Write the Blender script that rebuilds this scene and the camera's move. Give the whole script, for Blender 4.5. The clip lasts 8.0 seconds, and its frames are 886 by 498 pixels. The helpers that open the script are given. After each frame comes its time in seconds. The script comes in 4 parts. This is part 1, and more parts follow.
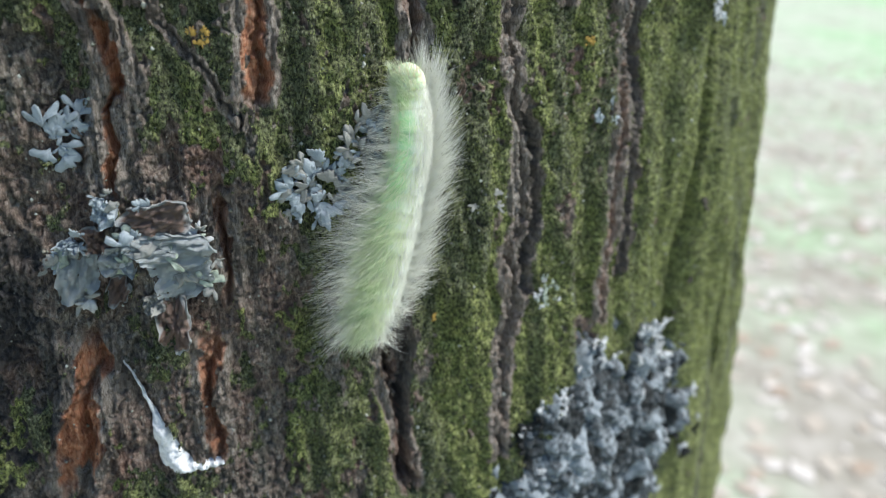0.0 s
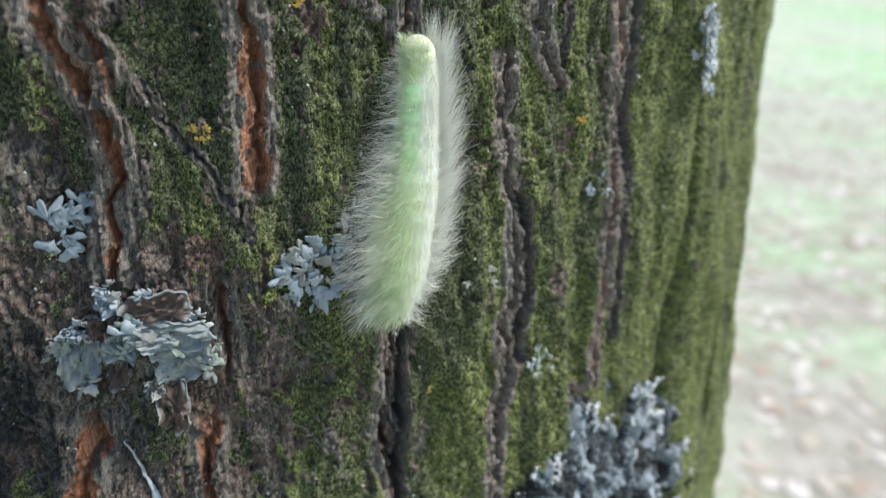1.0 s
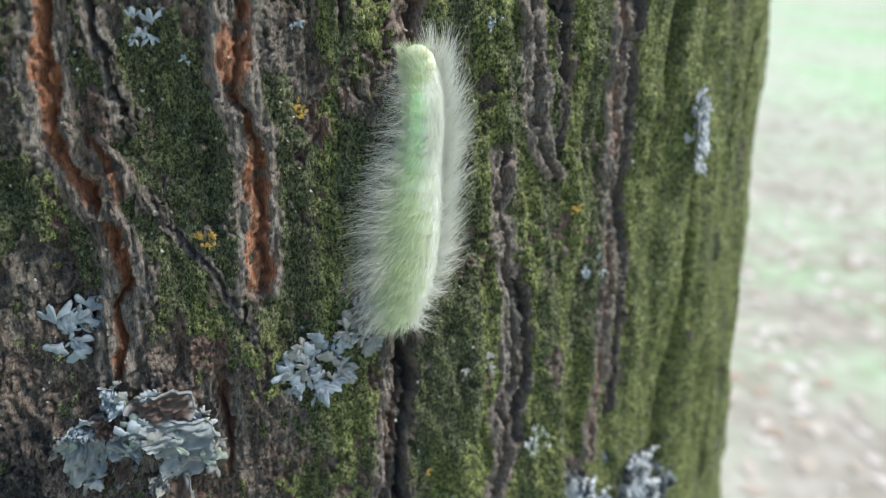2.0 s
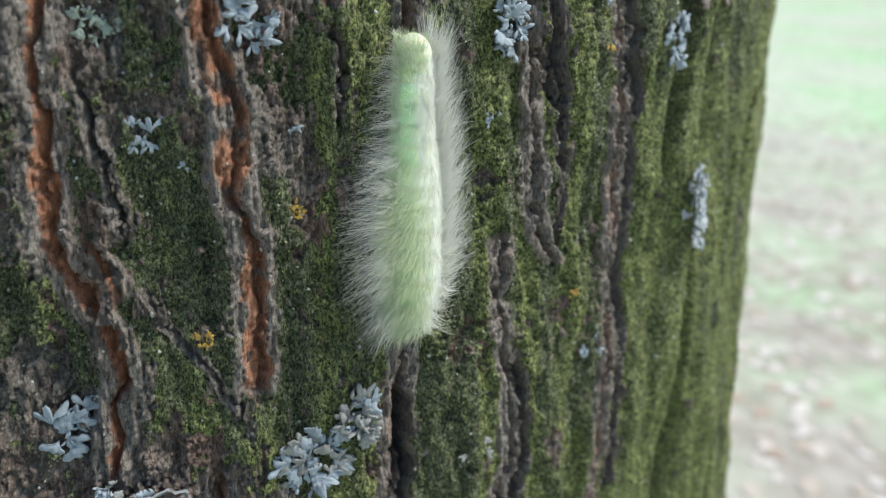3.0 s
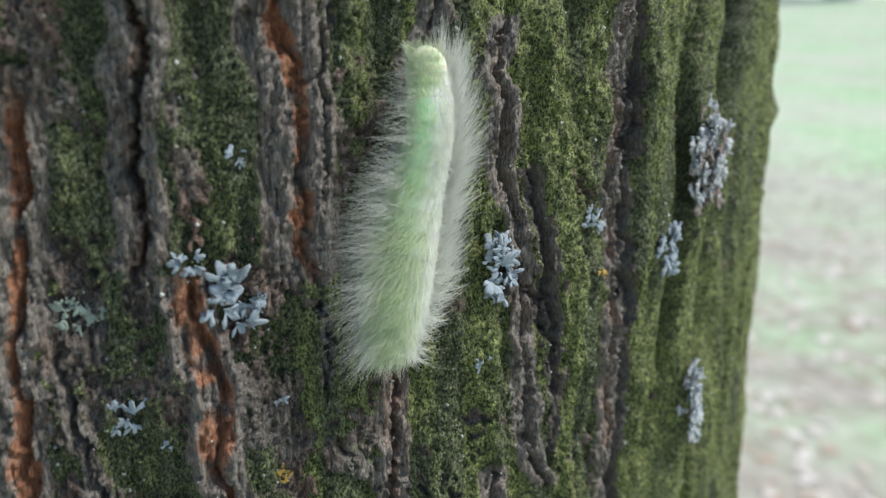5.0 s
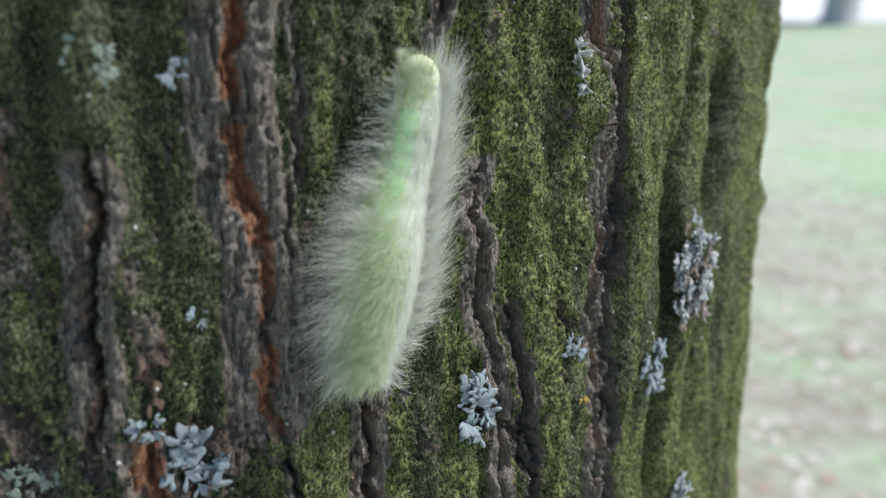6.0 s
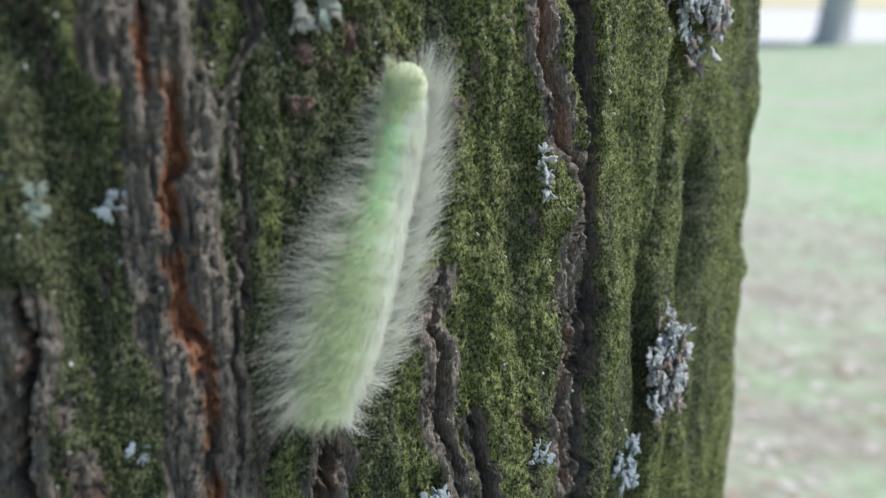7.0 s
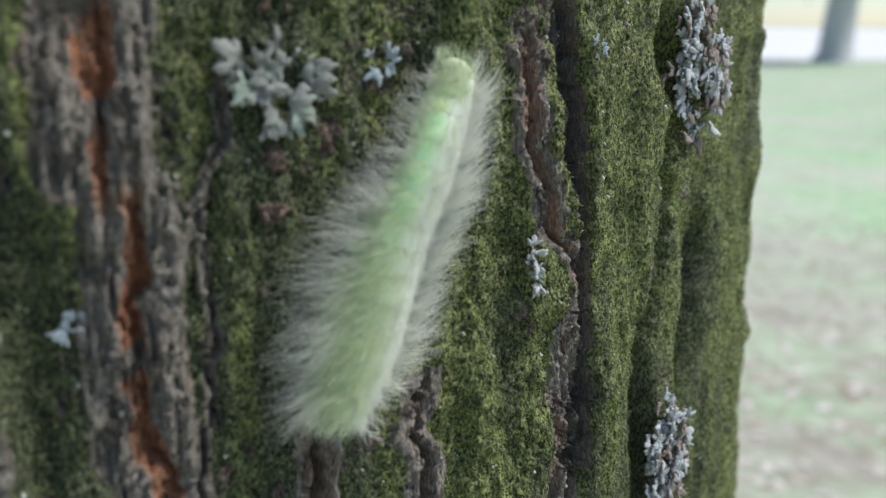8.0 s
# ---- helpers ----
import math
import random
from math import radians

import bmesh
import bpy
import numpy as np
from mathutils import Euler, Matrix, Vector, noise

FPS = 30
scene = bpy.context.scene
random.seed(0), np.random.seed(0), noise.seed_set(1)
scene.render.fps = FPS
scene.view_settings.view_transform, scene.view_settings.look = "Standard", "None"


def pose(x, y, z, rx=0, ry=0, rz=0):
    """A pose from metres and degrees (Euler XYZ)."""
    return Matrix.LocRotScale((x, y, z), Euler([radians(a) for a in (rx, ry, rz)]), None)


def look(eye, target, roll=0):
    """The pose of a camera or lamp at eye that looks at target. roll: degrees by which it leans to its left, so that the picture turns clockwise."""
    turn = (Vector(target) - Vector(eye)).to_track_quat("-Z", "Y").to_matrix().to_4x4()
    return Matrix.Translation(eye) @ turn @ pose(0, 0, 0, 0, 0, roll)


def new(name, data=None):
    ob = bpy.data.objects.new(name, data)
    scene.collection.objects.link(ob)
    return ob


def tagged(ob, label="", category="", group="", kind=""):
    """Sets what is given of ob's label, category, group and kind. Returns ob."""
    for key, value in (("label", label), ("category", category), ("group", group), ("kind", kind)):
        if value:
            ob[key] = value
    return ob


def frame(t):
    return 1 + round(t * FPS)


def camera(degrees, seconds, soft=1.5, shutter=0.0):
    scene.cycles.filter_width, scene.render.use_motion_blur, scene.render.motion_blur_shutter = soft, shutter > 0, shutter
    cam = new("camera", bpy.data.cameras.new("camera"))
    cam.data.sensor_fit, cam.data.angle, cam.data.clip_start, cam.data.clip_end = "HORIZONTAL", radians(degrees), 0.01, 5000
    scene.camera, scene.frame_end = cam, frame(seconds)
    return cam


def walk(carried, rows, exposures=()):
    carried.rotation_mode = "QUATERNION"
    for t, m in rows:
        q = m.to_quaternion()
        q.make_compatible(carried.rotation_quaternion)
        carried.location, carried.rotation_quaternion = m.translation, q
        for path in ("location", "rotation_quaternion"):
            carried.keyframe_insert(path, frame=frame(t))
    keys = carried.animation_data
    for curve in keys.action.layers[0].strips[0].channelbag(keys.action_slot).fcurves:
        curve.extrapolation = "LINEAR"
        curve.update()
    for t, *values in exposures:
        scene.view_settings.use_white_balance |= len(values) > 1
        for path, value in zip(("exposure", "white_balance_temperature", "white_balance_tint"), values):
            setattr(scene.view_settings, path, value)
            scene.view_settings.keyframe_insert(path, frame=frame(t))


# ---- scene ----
cam = camera(60.3, 8.0, soft=1.1)
cam.data.dof.use_dof = True
cam.data.dof.focus_distance = 0.108
cam.data.dof.aperture_fstop = 16.5
METRES, EYE, TILT, LEAN, TURN = 0.11, 1.4, -27.0, 0.0, 0.0
ROWS = [
    (0.0, 0.0, 0.0, 0.0, 0.0, 0.0, -0.0),
    (0.5, 0.0048, -0.0152, 0.0398, -0.32, 0.57, 0.02),
    (1.0, 0.0002, -0.0248, 0.0919, -0.37, 1.12, 0.07),
    (1.2, -0.0014, -0.0278, 0.1135, -0.356, 1.334, 0.051),
    (2.3, -0.0015, -0.0603, 0.2315, -0.581, 2.872, 0.089),
    (2.5, -0.0036, -0.0604, 0.2531, -0.54, 3.14, 0.06),
    (3.0, 0.0013, -0.0617, 0.3053, -0.57, 3.64, -0.01),
    (3.5, 0.0016, -0.0589, 0.3651, -0.56, 4.24, 0.07),
    (4.0, 0.0062, -0.0631, 0.4751, -0.62, 4.86, 0.12),
    (4.5, 0.0174, -0.0753, 0.5402, -0.65, 5.58, 0.14),
    (4.7, 0.0132, -0.0746, 0.5534, -0.531, 5.846, 0.193),
    (5.8, 0.0361, -0.0694, 0.7179, -0.806, 7.668, 0.073),
    (6.0, 0.0437, -0.0636, 0.7418, -0.84, 7.93, 0.13),
    (6.5, 0.0597, -0.0597, 0.8068, -1.0, 8.56, 0.15),
    (7.0, 0.0887, -0.0511, 0.8601, -1.13, 9.24, 0.14),
    (7.5, 0.1178, -0.0361, 0.9091, -1.05, 10.0, 0.15),
    (8.0, 0.1117, -0.0223, 0.9607, -0.86, 10.56, 0.14),
]
walk(cam, [(t, pose(0, 0, EYE, TILT, LEAN, TURN) @ pose(METRES * x, METRES * y, METRES * z, 90 + pitch, roll, yaw)) for t, x, y, z, yaw, pitch, roll in ROWS],
     exposures=[(0, 0.86), (4.5, 0.66), (8, 0.44)])

# ---- world, sun, exposure ----
world = bpy.data.worlds.new("world")
scene.world = world
world.use_nodes = True
wn = world.node_tree.nodes
sky = wn.new("ShaderNodeTexSky")
sky.sky_type, sky.sun_disc = "NISHITA", False
sky.sun_elevation, sky.sun_rotation = radians(52.6), radians(85.8)
sky.air_density, sky.dust_density, sky.ozone_density = 0.8, 0.3, 1.0
wn["Background"].inputs["Strength"].default_value = 0.095
world.node_tree.links.new(sky.outputs["Color"], wn["Background"].inputs["Color"])
sun = new("sun", bpy.data.lights.new("sun", "SUN"))
sun.data.energy, sun.data.angle, sun.data.color = 2.85, radians(18), (1.0, 0.97, 0.925)
sun.matrix_world = look((8.2, 0.6, 10.8), (0, 0, 0))


# ---- materials ----
def mat(name, rough=0.8, spec=0.3):
    m = bpy.data.materials.new(name)
    m.use_nodes = True
    b = m.node_tree.nodes["Principled BSDF"]
    b.inputs["Roughness"].default_value = rough
    b.inputs["Specular IOR Level"].default_value = spec
    return m, m.node_tree, b


def node(nt, kind, **values):
    n = nt.nodes.new("ShaderNode" + kind)
    for k, v in values.items():
        n.inputs[k.replace("_", " ")].default_value = v
    return n


def noise_of(nt, scale, detail=4.0, rough=0.6, stretch=(1, 1, 1)):
    c = nt.nodes.new("ShaderNodeTexCoord")
    mp = nt.nodes.new("ShaderNodeMapping")
    mp.inputs["Scale"].default_value = stretch
    nt.links.new(c.outputs["Object"], mp.inputs["Vector"])
    n = node(nt, "TexNoise", Scale=scale, Detail=detail, Roughness=rough)
    nt.links.new(mp.outputs["Vector"], n.inputs["Vector"])
    return n.outputs["Fac"]


def ramp(nt, fac, stops):
    r = nt.nodes.new("ShaderNodeValToRGB")
    while len(r.color_ramp.elements) < len(stops):
        r.color_ramp.elements.new(0.5)
    for e, (p, c) in zip(r.color_ramp.elements, stops):
        e.position, e.color = p, (*c, 1)
    nt.links.new(fac, r.inputs["Fac"])
    return r.outputs["Color"]


def mix(nt, fac, a, b):
    m = nt.nodes.new("ShaderNodeMix")
    m.data_type = "RGBA"
    for sock, v in ((m.inputs["Factor"], fac), (m.inputs[6], a), (m.inputs[7], b)):
        if isinstance(v, (int, float)):
            sock.default_value = v
        elif isinstance(v, tuple):
            sock.default_value = (*v, 1)
        else:
            nt.links.new(v, sock)
    return m.outputs[2]


def calc(nt, op, a, b=0.0, clamp=False):
    m = nt.nodes.new("ShaderNodeMath")
    m.operation, m.use_clamp = op, clamp
    for sock, v in ((m.inputs[0], a), (m.inputs[1], b)):
        if isinstance(v, (int, float)):
            sock.default_value = v
        else:
            nt.links.new(v, sock)
    return m.outputs[0]


def attr(nt, name):
    a = nt.nodes.new("ShaderNodeAttribute")
    a.attribute_name = name
    return a.outputs["Fac"]


def bump(nt, b, fac, strength, distance):
    n = node(nt, "Bump", Strength=strength, Distance=distance)
    nt.links.new(fac, n.inputs["Height"])
    nt.links.new(n.outputs["Normal"], b.inputs["Normal"])


def bark_material():
    m, nt, b = mat("bark", 0.58, 0.5)
    fine = noise_of(nt, 2300, 6, 0.72, (1, 1, 0.35))
    broad = noise_of(nt, 160, 4, 0.6, (1, 1, 0.4))
    speck = noise_of(nt, 2500, 4, 0.7, (1, 1, 0.6))
    fleck = noise_of(nt, 700, 5, 0.7)
    dead = ramp(nt, fine, [(0.3, (0.035, 0.025, 0.02)), (0.44, (0.155, 0.112, 0.088)), (0.54, (0.315, 0.24, 0.193)), (0.68, (0.58, 0.49, 0.415))])
    grey = ramp(nt, fine, [(0.3, (0.03, 0.027, 0.023)), (0.44, (0.145, 0.13, 0.105)), (0.54, (0.285, 0.26, 0.215)), (0.68, (0.54, 0.505, 0.44))])
    dead = mix(nt, ramp(nt, broad, [(0.4, (0, 0, 0)), (0.62, (1, 1, 1))]), dead, grey)
    ruddy = ramp(nt, fine, [(0.3, (0.04, 0.02, 0.014)), (0.46, (0.22, 0.115, 0.08)), (0.66, (0.5, 0.34, 0.27))])
    dead = mix(nt, ramp(nt, noise_of(nt, 95, 5, 0.65, (1, 1, 0.5)), [(0.48, (0, 0, 0)), (0.6, (0.65, 0.65, 0.65))]), dead, ruddy)
    dead = mix(nt, ramp(nt, fleck, [(0.58, (0, 0, 0)), (0.68, (0.7, 0.7, 0.7))]), dead, (0.4, 0.42, 0.38))
    streak = noise_of(nt, 2600, 5, 0.74, (1, 1, 0.26))
    side = ramp(nt, streak, [(0.33, (0.034, 0.03, 0.024)), (0.43, (0.2, 0.172, 0.143)), (0.54, (0.42, 0.372, 0.32)), (0.66, (0.68, 0.63, 0.57))])
    dead = mix(nt, calc(nt, "MULTIPLY", attr(nt, "bare"), 0.85), dead, side)
    raw = ramp(nt, streak, [(0.32, (0.24, 0.075, 0.034)), (0.45, (0.58, 0.215, 0.1)), (0.64, (0.78, 0.45, 0.28))])
    # near-black colour for the slate patch and for shade painted into furrows
    dead = mix(nt, calc(nt, "MULTIPLY", attr(nt, "stain_shade"), 0.92), dead, ramp(nt, fine, [(0.3, (0.012, 0.012, 0.013)), (0.5, (0.045, 0.044, 0.046)), (0.7, (0.12, 0.12, 0.12))]))
    color = mix(nt, attr(nt, "inner"), dead, raw)
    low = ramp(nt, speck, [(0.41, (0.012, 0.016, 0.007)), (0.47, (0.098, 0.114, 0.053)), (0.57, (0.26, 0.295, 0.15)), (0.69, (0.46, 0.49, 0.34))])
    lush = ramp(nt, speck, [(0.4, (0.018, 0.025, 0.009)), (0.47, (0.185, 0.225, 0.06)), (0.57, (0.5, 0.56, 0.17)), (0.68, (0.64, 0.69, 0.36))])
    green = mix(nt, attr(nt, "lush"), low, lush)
    green = mix(nt, calc(nt, "MULTIPLY", attr(nt, "grain"), 0.75), green, mix(nt, 0.3, (0.03, 0.035, 0.012), low))
    cover = calc(nt, "MULTIPLY_ADD", attr(nt, "moss"), 1.5)
    cover.node.inputs[2].default_value = -0.75
    cover = calc(nt, "ADD", cover, fleck)
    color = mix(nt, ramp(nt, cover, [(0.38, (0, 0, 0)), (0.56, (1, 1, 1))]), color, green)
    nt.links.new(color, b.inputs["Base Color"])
    bump(nt, b, noise_of(nt, 3600, 5, 0.75, (1, 1, 0.5)), 1.0, 0.0009)
    return m


def lichen_material(name, dark, light):
    m, nt, b = mat(name, 0.75, 0.3)
    rnd = nt.nodes.new("ShaderNodeObjectInfo").outputs["Random"]
    c = ramp(nt, noise_of(nt, 1400, 4, 0.65), [(0.3, dark), (0.55, light), (0.8, tuple(min(1, v * 1.2) for v in light))])
    c = mix(nt, calc(nt, "MULTIPLY", rnd, 0.45), c, tuple(v * 0.55 for v in light))
    nt.links.new(c, b.inputs["Base Color"])
    bump(nt, b, noise_of(nt, 3500, 3), 0.6, 0.0002)
    return m


def crust_material(name, one, two, three):
    m, nt, b = mat(name, 0.8, 0.25)
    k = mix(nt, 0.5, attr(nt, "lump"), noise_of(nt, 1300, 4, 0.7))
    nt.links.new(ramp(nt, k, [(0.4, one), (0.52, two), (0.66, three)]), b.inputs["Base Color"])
    bump(nt, b, noise_of(nt, 2400, 5, 0.7), 0.6, 0.0003)
    return m


def flake_material(name, low, high):
    """Brown dead bark under a broken crust of blue-grey and white lichen."""
    m, nt, b = mat(name, 0.8, 0.25)
    wood = ramp(nt, noise_of(nt, 2600, 5, 0.7), [(0.35, (0.07, 0.04, 0.03)), (0.5, (0.3, 0.19, 0.145)), (0.68, (0.52, 0.4, 0.34))])
    crust = ramp(nt, noise_of(nt, 2100, 5, 0.7), [(0.33, (0.3, 0.36, 0.37)), (0.47, (0.58, 0.66, 0.67)), (0.62, (0.84, 0.88, 0.87))])
    c = mix(nt, ramp(nt, noise_of(nt, 420, 6, 0.75), [(low, (0, 0, 0)), (high, (1, 1, 1))]), wood, crust)
    c = mix(nt, ramp(nt, attr(nt, "rim"), [(0.84, (0, 0, 0)), (0.98, (0.8, 0.8, 0.8))]), c, (0.66, 0.73, 0.74))
    nt.links.new(c, b.inputs["Base Color"])
    bump(nt, b, noise_of(nt, 2600, 5, 0.7), 1.0, 0.0004)
    return m


def island_material(name, a, b_, c_, rough=0.7):
    m, nt, b = mat(name, rough, 0.3)
    r = nt.nodes.new("ShaderNodeNewGeometry").outputs["Random Per Island"]
    nt.links.new(ramp(nt, r, [(0.0, a), (0.5, b_), (1.0, c_)]), b.inputs["Base Color"])
    return m


def leaf_material(name, a, b_, c_, rough=0.7):
    """Thin leaves that let some of the light through."""
    m = island_material(name, a, b_, c_, rough)
    nt = m.node_tree
    b = nt.nodes["Principled BSDF"]
    tr = node(nt, "BsdfTranslucent")
    nt.links.new(b.inputs["Base Color"].links[0].from_socket, tr.inputs["Color"])
    ms = node(nt, "MixShader", Fac=0.4)
    nt.links.new(b.outputs["BSDF"], ms.inputs[1])
    nt.links.new(tr.outputs["BSDF"], ms.inputs[2])
    nt.links.new(ms.outputs["Shader"], nt.nodes["Material Output"].inputs["Surface"])
    return m


BARK = bark_material()
LICHEN = lichen_material("grey_lichen", (0.22, 0.265, 0.295), (0.46, 0.535, 0.58))
DULL = lichen_material("dull_lichen", (0.17, 0.165, 0.145), (0.42, 0.43, 0.4))
PALE = lichen_material("pale_lichen", (0.34, 0.36, 0.36), (0.66, 0.69, 0.7))
TAN = lichen_material("tan_lichen", (0.14, 0.105, 0.085), (0.42, 0.35, 0.31))
CRUST = lichen_material("green_crust_lichen", (0.2, 0.25, 0.19), (0.48, 0.56, 0.47))
ORANGE = lichen_material("orange_lichen", (0.36, 0.22, 0.05), (0.64, 0.43, 0.11))
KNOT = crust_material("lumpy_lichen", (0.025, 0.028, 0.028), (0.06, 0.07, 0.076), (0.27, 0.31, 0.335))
FLAKE = flake_material("lichen_on_flake", 0.38, 0.45)
WORN = flake_material("bare_flake", 0.55, 0.63)
WHITE = lichen_material("white_splash", (0.6, 0.62, 0.62), (0.85, 0.87, 0.88))
MOSS = leaf_material("moss_shoots", (0.045, 0.058, 0.02), (0.2, 0.25, 0.08), (0.4, 0.465, 0.17), 0.7)
CRUMB = island_material("pale_crumbs", (0.16, 0.15, 0.12), (0.3, 0.31, 0.26), (0.5, 0.53, 0.48))


def skin_material(name, one, two, three):
    m, nt, b = mat(name, 0.5, 0.3)
    # the skin turns creamy white across the +x side of the back
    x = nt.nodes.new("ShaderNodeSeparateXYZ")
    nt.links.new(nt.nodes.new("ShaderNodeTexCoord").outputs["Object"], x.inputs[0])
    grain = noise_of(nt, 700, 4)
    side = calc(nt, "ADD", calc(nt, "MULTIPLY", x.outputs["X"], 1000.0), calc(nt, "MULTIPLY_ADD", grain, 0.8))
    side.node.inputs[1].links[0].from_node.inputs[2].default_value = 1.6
    pale_side = ramp(nt, calc(nt, "MULTIPLY", side, 0.25, True), [(0.2, (0, 0, 0)), (0.5, (1, 1, 1))])
    nt.links.new(mix(nt, pale_side, ramp(nt, grain, [(0.3, one), (0.6, two), (0.8, three)]), (0.88, 0.93, 0.84)), b.inputs["Base Color"])
    b.inputs["Subsurface Weight"].default_value = 0.8
    b.inputs["Subsurface Radius"].default_value = (0.9, 1.0, 0.75)
    b.inputs["Subsurface Scale"].default_value = 0.0015
    return m


def caterpillar_materials():
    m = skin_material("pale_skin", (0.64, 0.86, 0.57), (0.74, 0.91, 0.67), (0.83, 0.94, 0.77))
    return m, hair_material("white_hair", (0.96, 0.98, 0.9), (0.99, 0.99, 0.97)), hair_material("yellowish_hair", (0.86, 0.95, 0.7), (0.96, 0.985, 0.86)), face_material()


def hair_material(name, one, two):
    h, nt, b = mat(name, 0.45, 0.4)
    r = nt.nodes.new("ShaderNodeNewGeometry").outputs["Random Per Island"]
    c = ramp(nt, r, [(0.0, one), (1.0, two)])
    nt.links.new(c, b.inputs["Base Color"])
    tr = node(nt, "BsdfTranslucent")
    nt.links.new(c, tr.inputs["Color"])
    ms = node(nt, "MixShader", Fac=0.62)
    nt.links.new(b.outputs["BSDF"], ms.inputs[1])
    nt.links.new(tr.outputs["BSDF"], ms.inputs[2])
    nt.links.new(ms.outputs["Shader"], nt.nodes["Material Output"].inputs["Surface"])
    return h


def face_material():
    f, nt, b = mat("face", 0.75, 0.15)
    c = ramp(nt, noise_of(nt, 900, 3), [(0.3, (0.6, 0.65, 0.48)), (0.7, (0.7, 0.73, 0.58))])
    nt.links.new(c, b.inputs["Base Color"])
    b.inputs["Subsurface Weight"].default_value = 0.4
    b.inputs["Subsurface Scale"].default_value = 0.001
    return f


SKIN, HAIR, COAT, FACE = caterpillar_materials()
DARK_HAIR = hair_material("dark_hair", (0.05, 0.035, 0.025), (0.12, 0.085, 0.06))
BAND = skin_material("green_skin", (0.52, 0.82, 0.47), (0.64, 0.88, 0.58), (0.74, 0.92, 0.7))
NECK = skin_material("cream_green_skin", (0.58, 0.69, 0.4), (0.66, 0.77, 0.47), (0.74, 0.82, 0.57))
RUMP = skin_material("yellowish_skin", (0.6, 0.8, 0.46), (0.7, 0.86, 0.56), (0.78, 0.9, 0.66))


def ground_material():
    m, nt, b = mat("lawn", 0.9, 0.1)
    n1 = noise_of(nt, 2.2, 5, 0.65)
    n2 = noise_of(nt, 8, 4, 0.6)
    n3 = noise_of(nt, 0.35, 3, 0.5)
    grass = ramp(nt, n2, [(0.3, (0.3, 0.47, 0.25)), (0.55, (0.45, 0.63, 0.39)), (0.75, (0.6, 0.72, 0.53))])
    litter = ramp(nt, n2, [(0.3, (0.31, 0.29, 0.235)), (0.5, (0.41, 0.385, 0.325)), (0.7, (0.53, 0.5, 0.44))])
    c = nt.nodes.new("ShaderNodeTexCoord")
    d = nt.nodes.new("ShaderNodeVectorMath")
    d.operation = "LENGTH"
    nt.links.new(c.outputs["Object"], d.inputs[0])
    near = calc(nt, "SUBTRACT", d.outputs["Value"], 2.6)
    near = calc(nt, "DIVIDE", near, 4.0, True)
    k = calc(nt, "ADD", calc(nt, "MULTIPLY", near, 0.75), calc(nt, "MULTIPLY", calc(nt, "SUBTRACT", n1, 0.5), 3.0))
    k = calc(nt, "ADD", k, calc(nt, "MULTIPLY", calc(nt, "SUBTRACT", n3, 0.35), 1.3), True)
    grass = mix(nt, ramp(nt, noise_of(nt, 0.6, 4, 0.6), [(0.4, (0, 0, 0)), (0.6, (1, 1, 1))]), grass, ramp(nt, n2, [(0.3, (0.46, 0.51, 0.39)), (0.7, (0.63, 0.66, 0.54))]))
    nt.links.new(mix(nt, k, litter, grass), b.inputs["Base Color"])
    bump(nt, b, n2, 0.25, 0.01)
    return m


GROUND = ground_material()


# ---- mesh helpers ----
def link_mesh(name, me, material, parent=None, label=""):
    me.materials.append(material)
    ob = new(name, me)
    if parent:
        ob.parent = parent
    return tagged(ob, label)


def mesh_arrays(name, verts, faces, smooth=True):
    """A mesh from an array of vertices and an array of faces that all have as many corners."""
    me = bpy.data.meshes.new(name)
    n, k = faces.shape
    me.vertices.add(len(verts))
    me.vertices.foreach_set("co", np.ascontiguousarray(verts, np.float32).ravel())
    me.loops.add(n * k)
    me.loops.foreach_set("vertex_index", np.ascontiguousarray(faces, np.int32).ravel())
    me.polygons.add(n)
    me.polygons.foreach_set("loop_start", np.arange(0, n * k, k, dtype=np.int32))
    me.polygons.foreach_set("loop_total", np.full(n, k, np.int32))
    if smooth:
        me.polygons.foreach_set("use_smooth", np.ones(n, bool))
    me.update(calc_edges=True)
    return me


# ---- the bark's relief, in millimetres of girth s and of height h on the trunk ----
def hash01(ix, iy, seed):
    n = (ix.astype(np.int64) * 374761393 + iy.astype(np.int64) * 668265263 + seed * 974634541) & 0xFFFFFFFF
    n = ((n ^ (n >> 13)) * 1274126177) & 0xFFFFFFFF
    n = ((n ^ (n >> 16)) * 2246822519) & 0xFFFFFFFF
    return ((n ^ (n >> 15)) & 0xFFFFFF) / float(0x1000000)


def vnoise(x, y, seed):
    ix, iy = np.floor(x), np.floor(y)
    fx, fy = x - ix, y - iy
    fx, fy = fx * fx * fx * (fx * (fx * 6 - 15) + 10), fy * fy * fy * (fy * (fy * 6 - 15) + 10)
    a, b = hash01(ix, iy, seed), hash01(ix + 1, iy, seed)
    c, d = hash01(ix, iy + 1, seed), hash01(ix + 1, iy + 1, seed)
    return (a + (b - a) * fx) * (1 - fy) + (c + (d - c) * fx) * fy - 0.5


def fbm(x, y, seed, octaves=4, gain=0.5):
    total, amp = np.zeros_like(x), 1.0
    for k in range(octaves):
        total += amp * vnoise(x, y, seed + 17 * k)
        x, y, amp = x * 2.03 + 5.3, y * 2.03 - 3.1, amp * gain
    return total


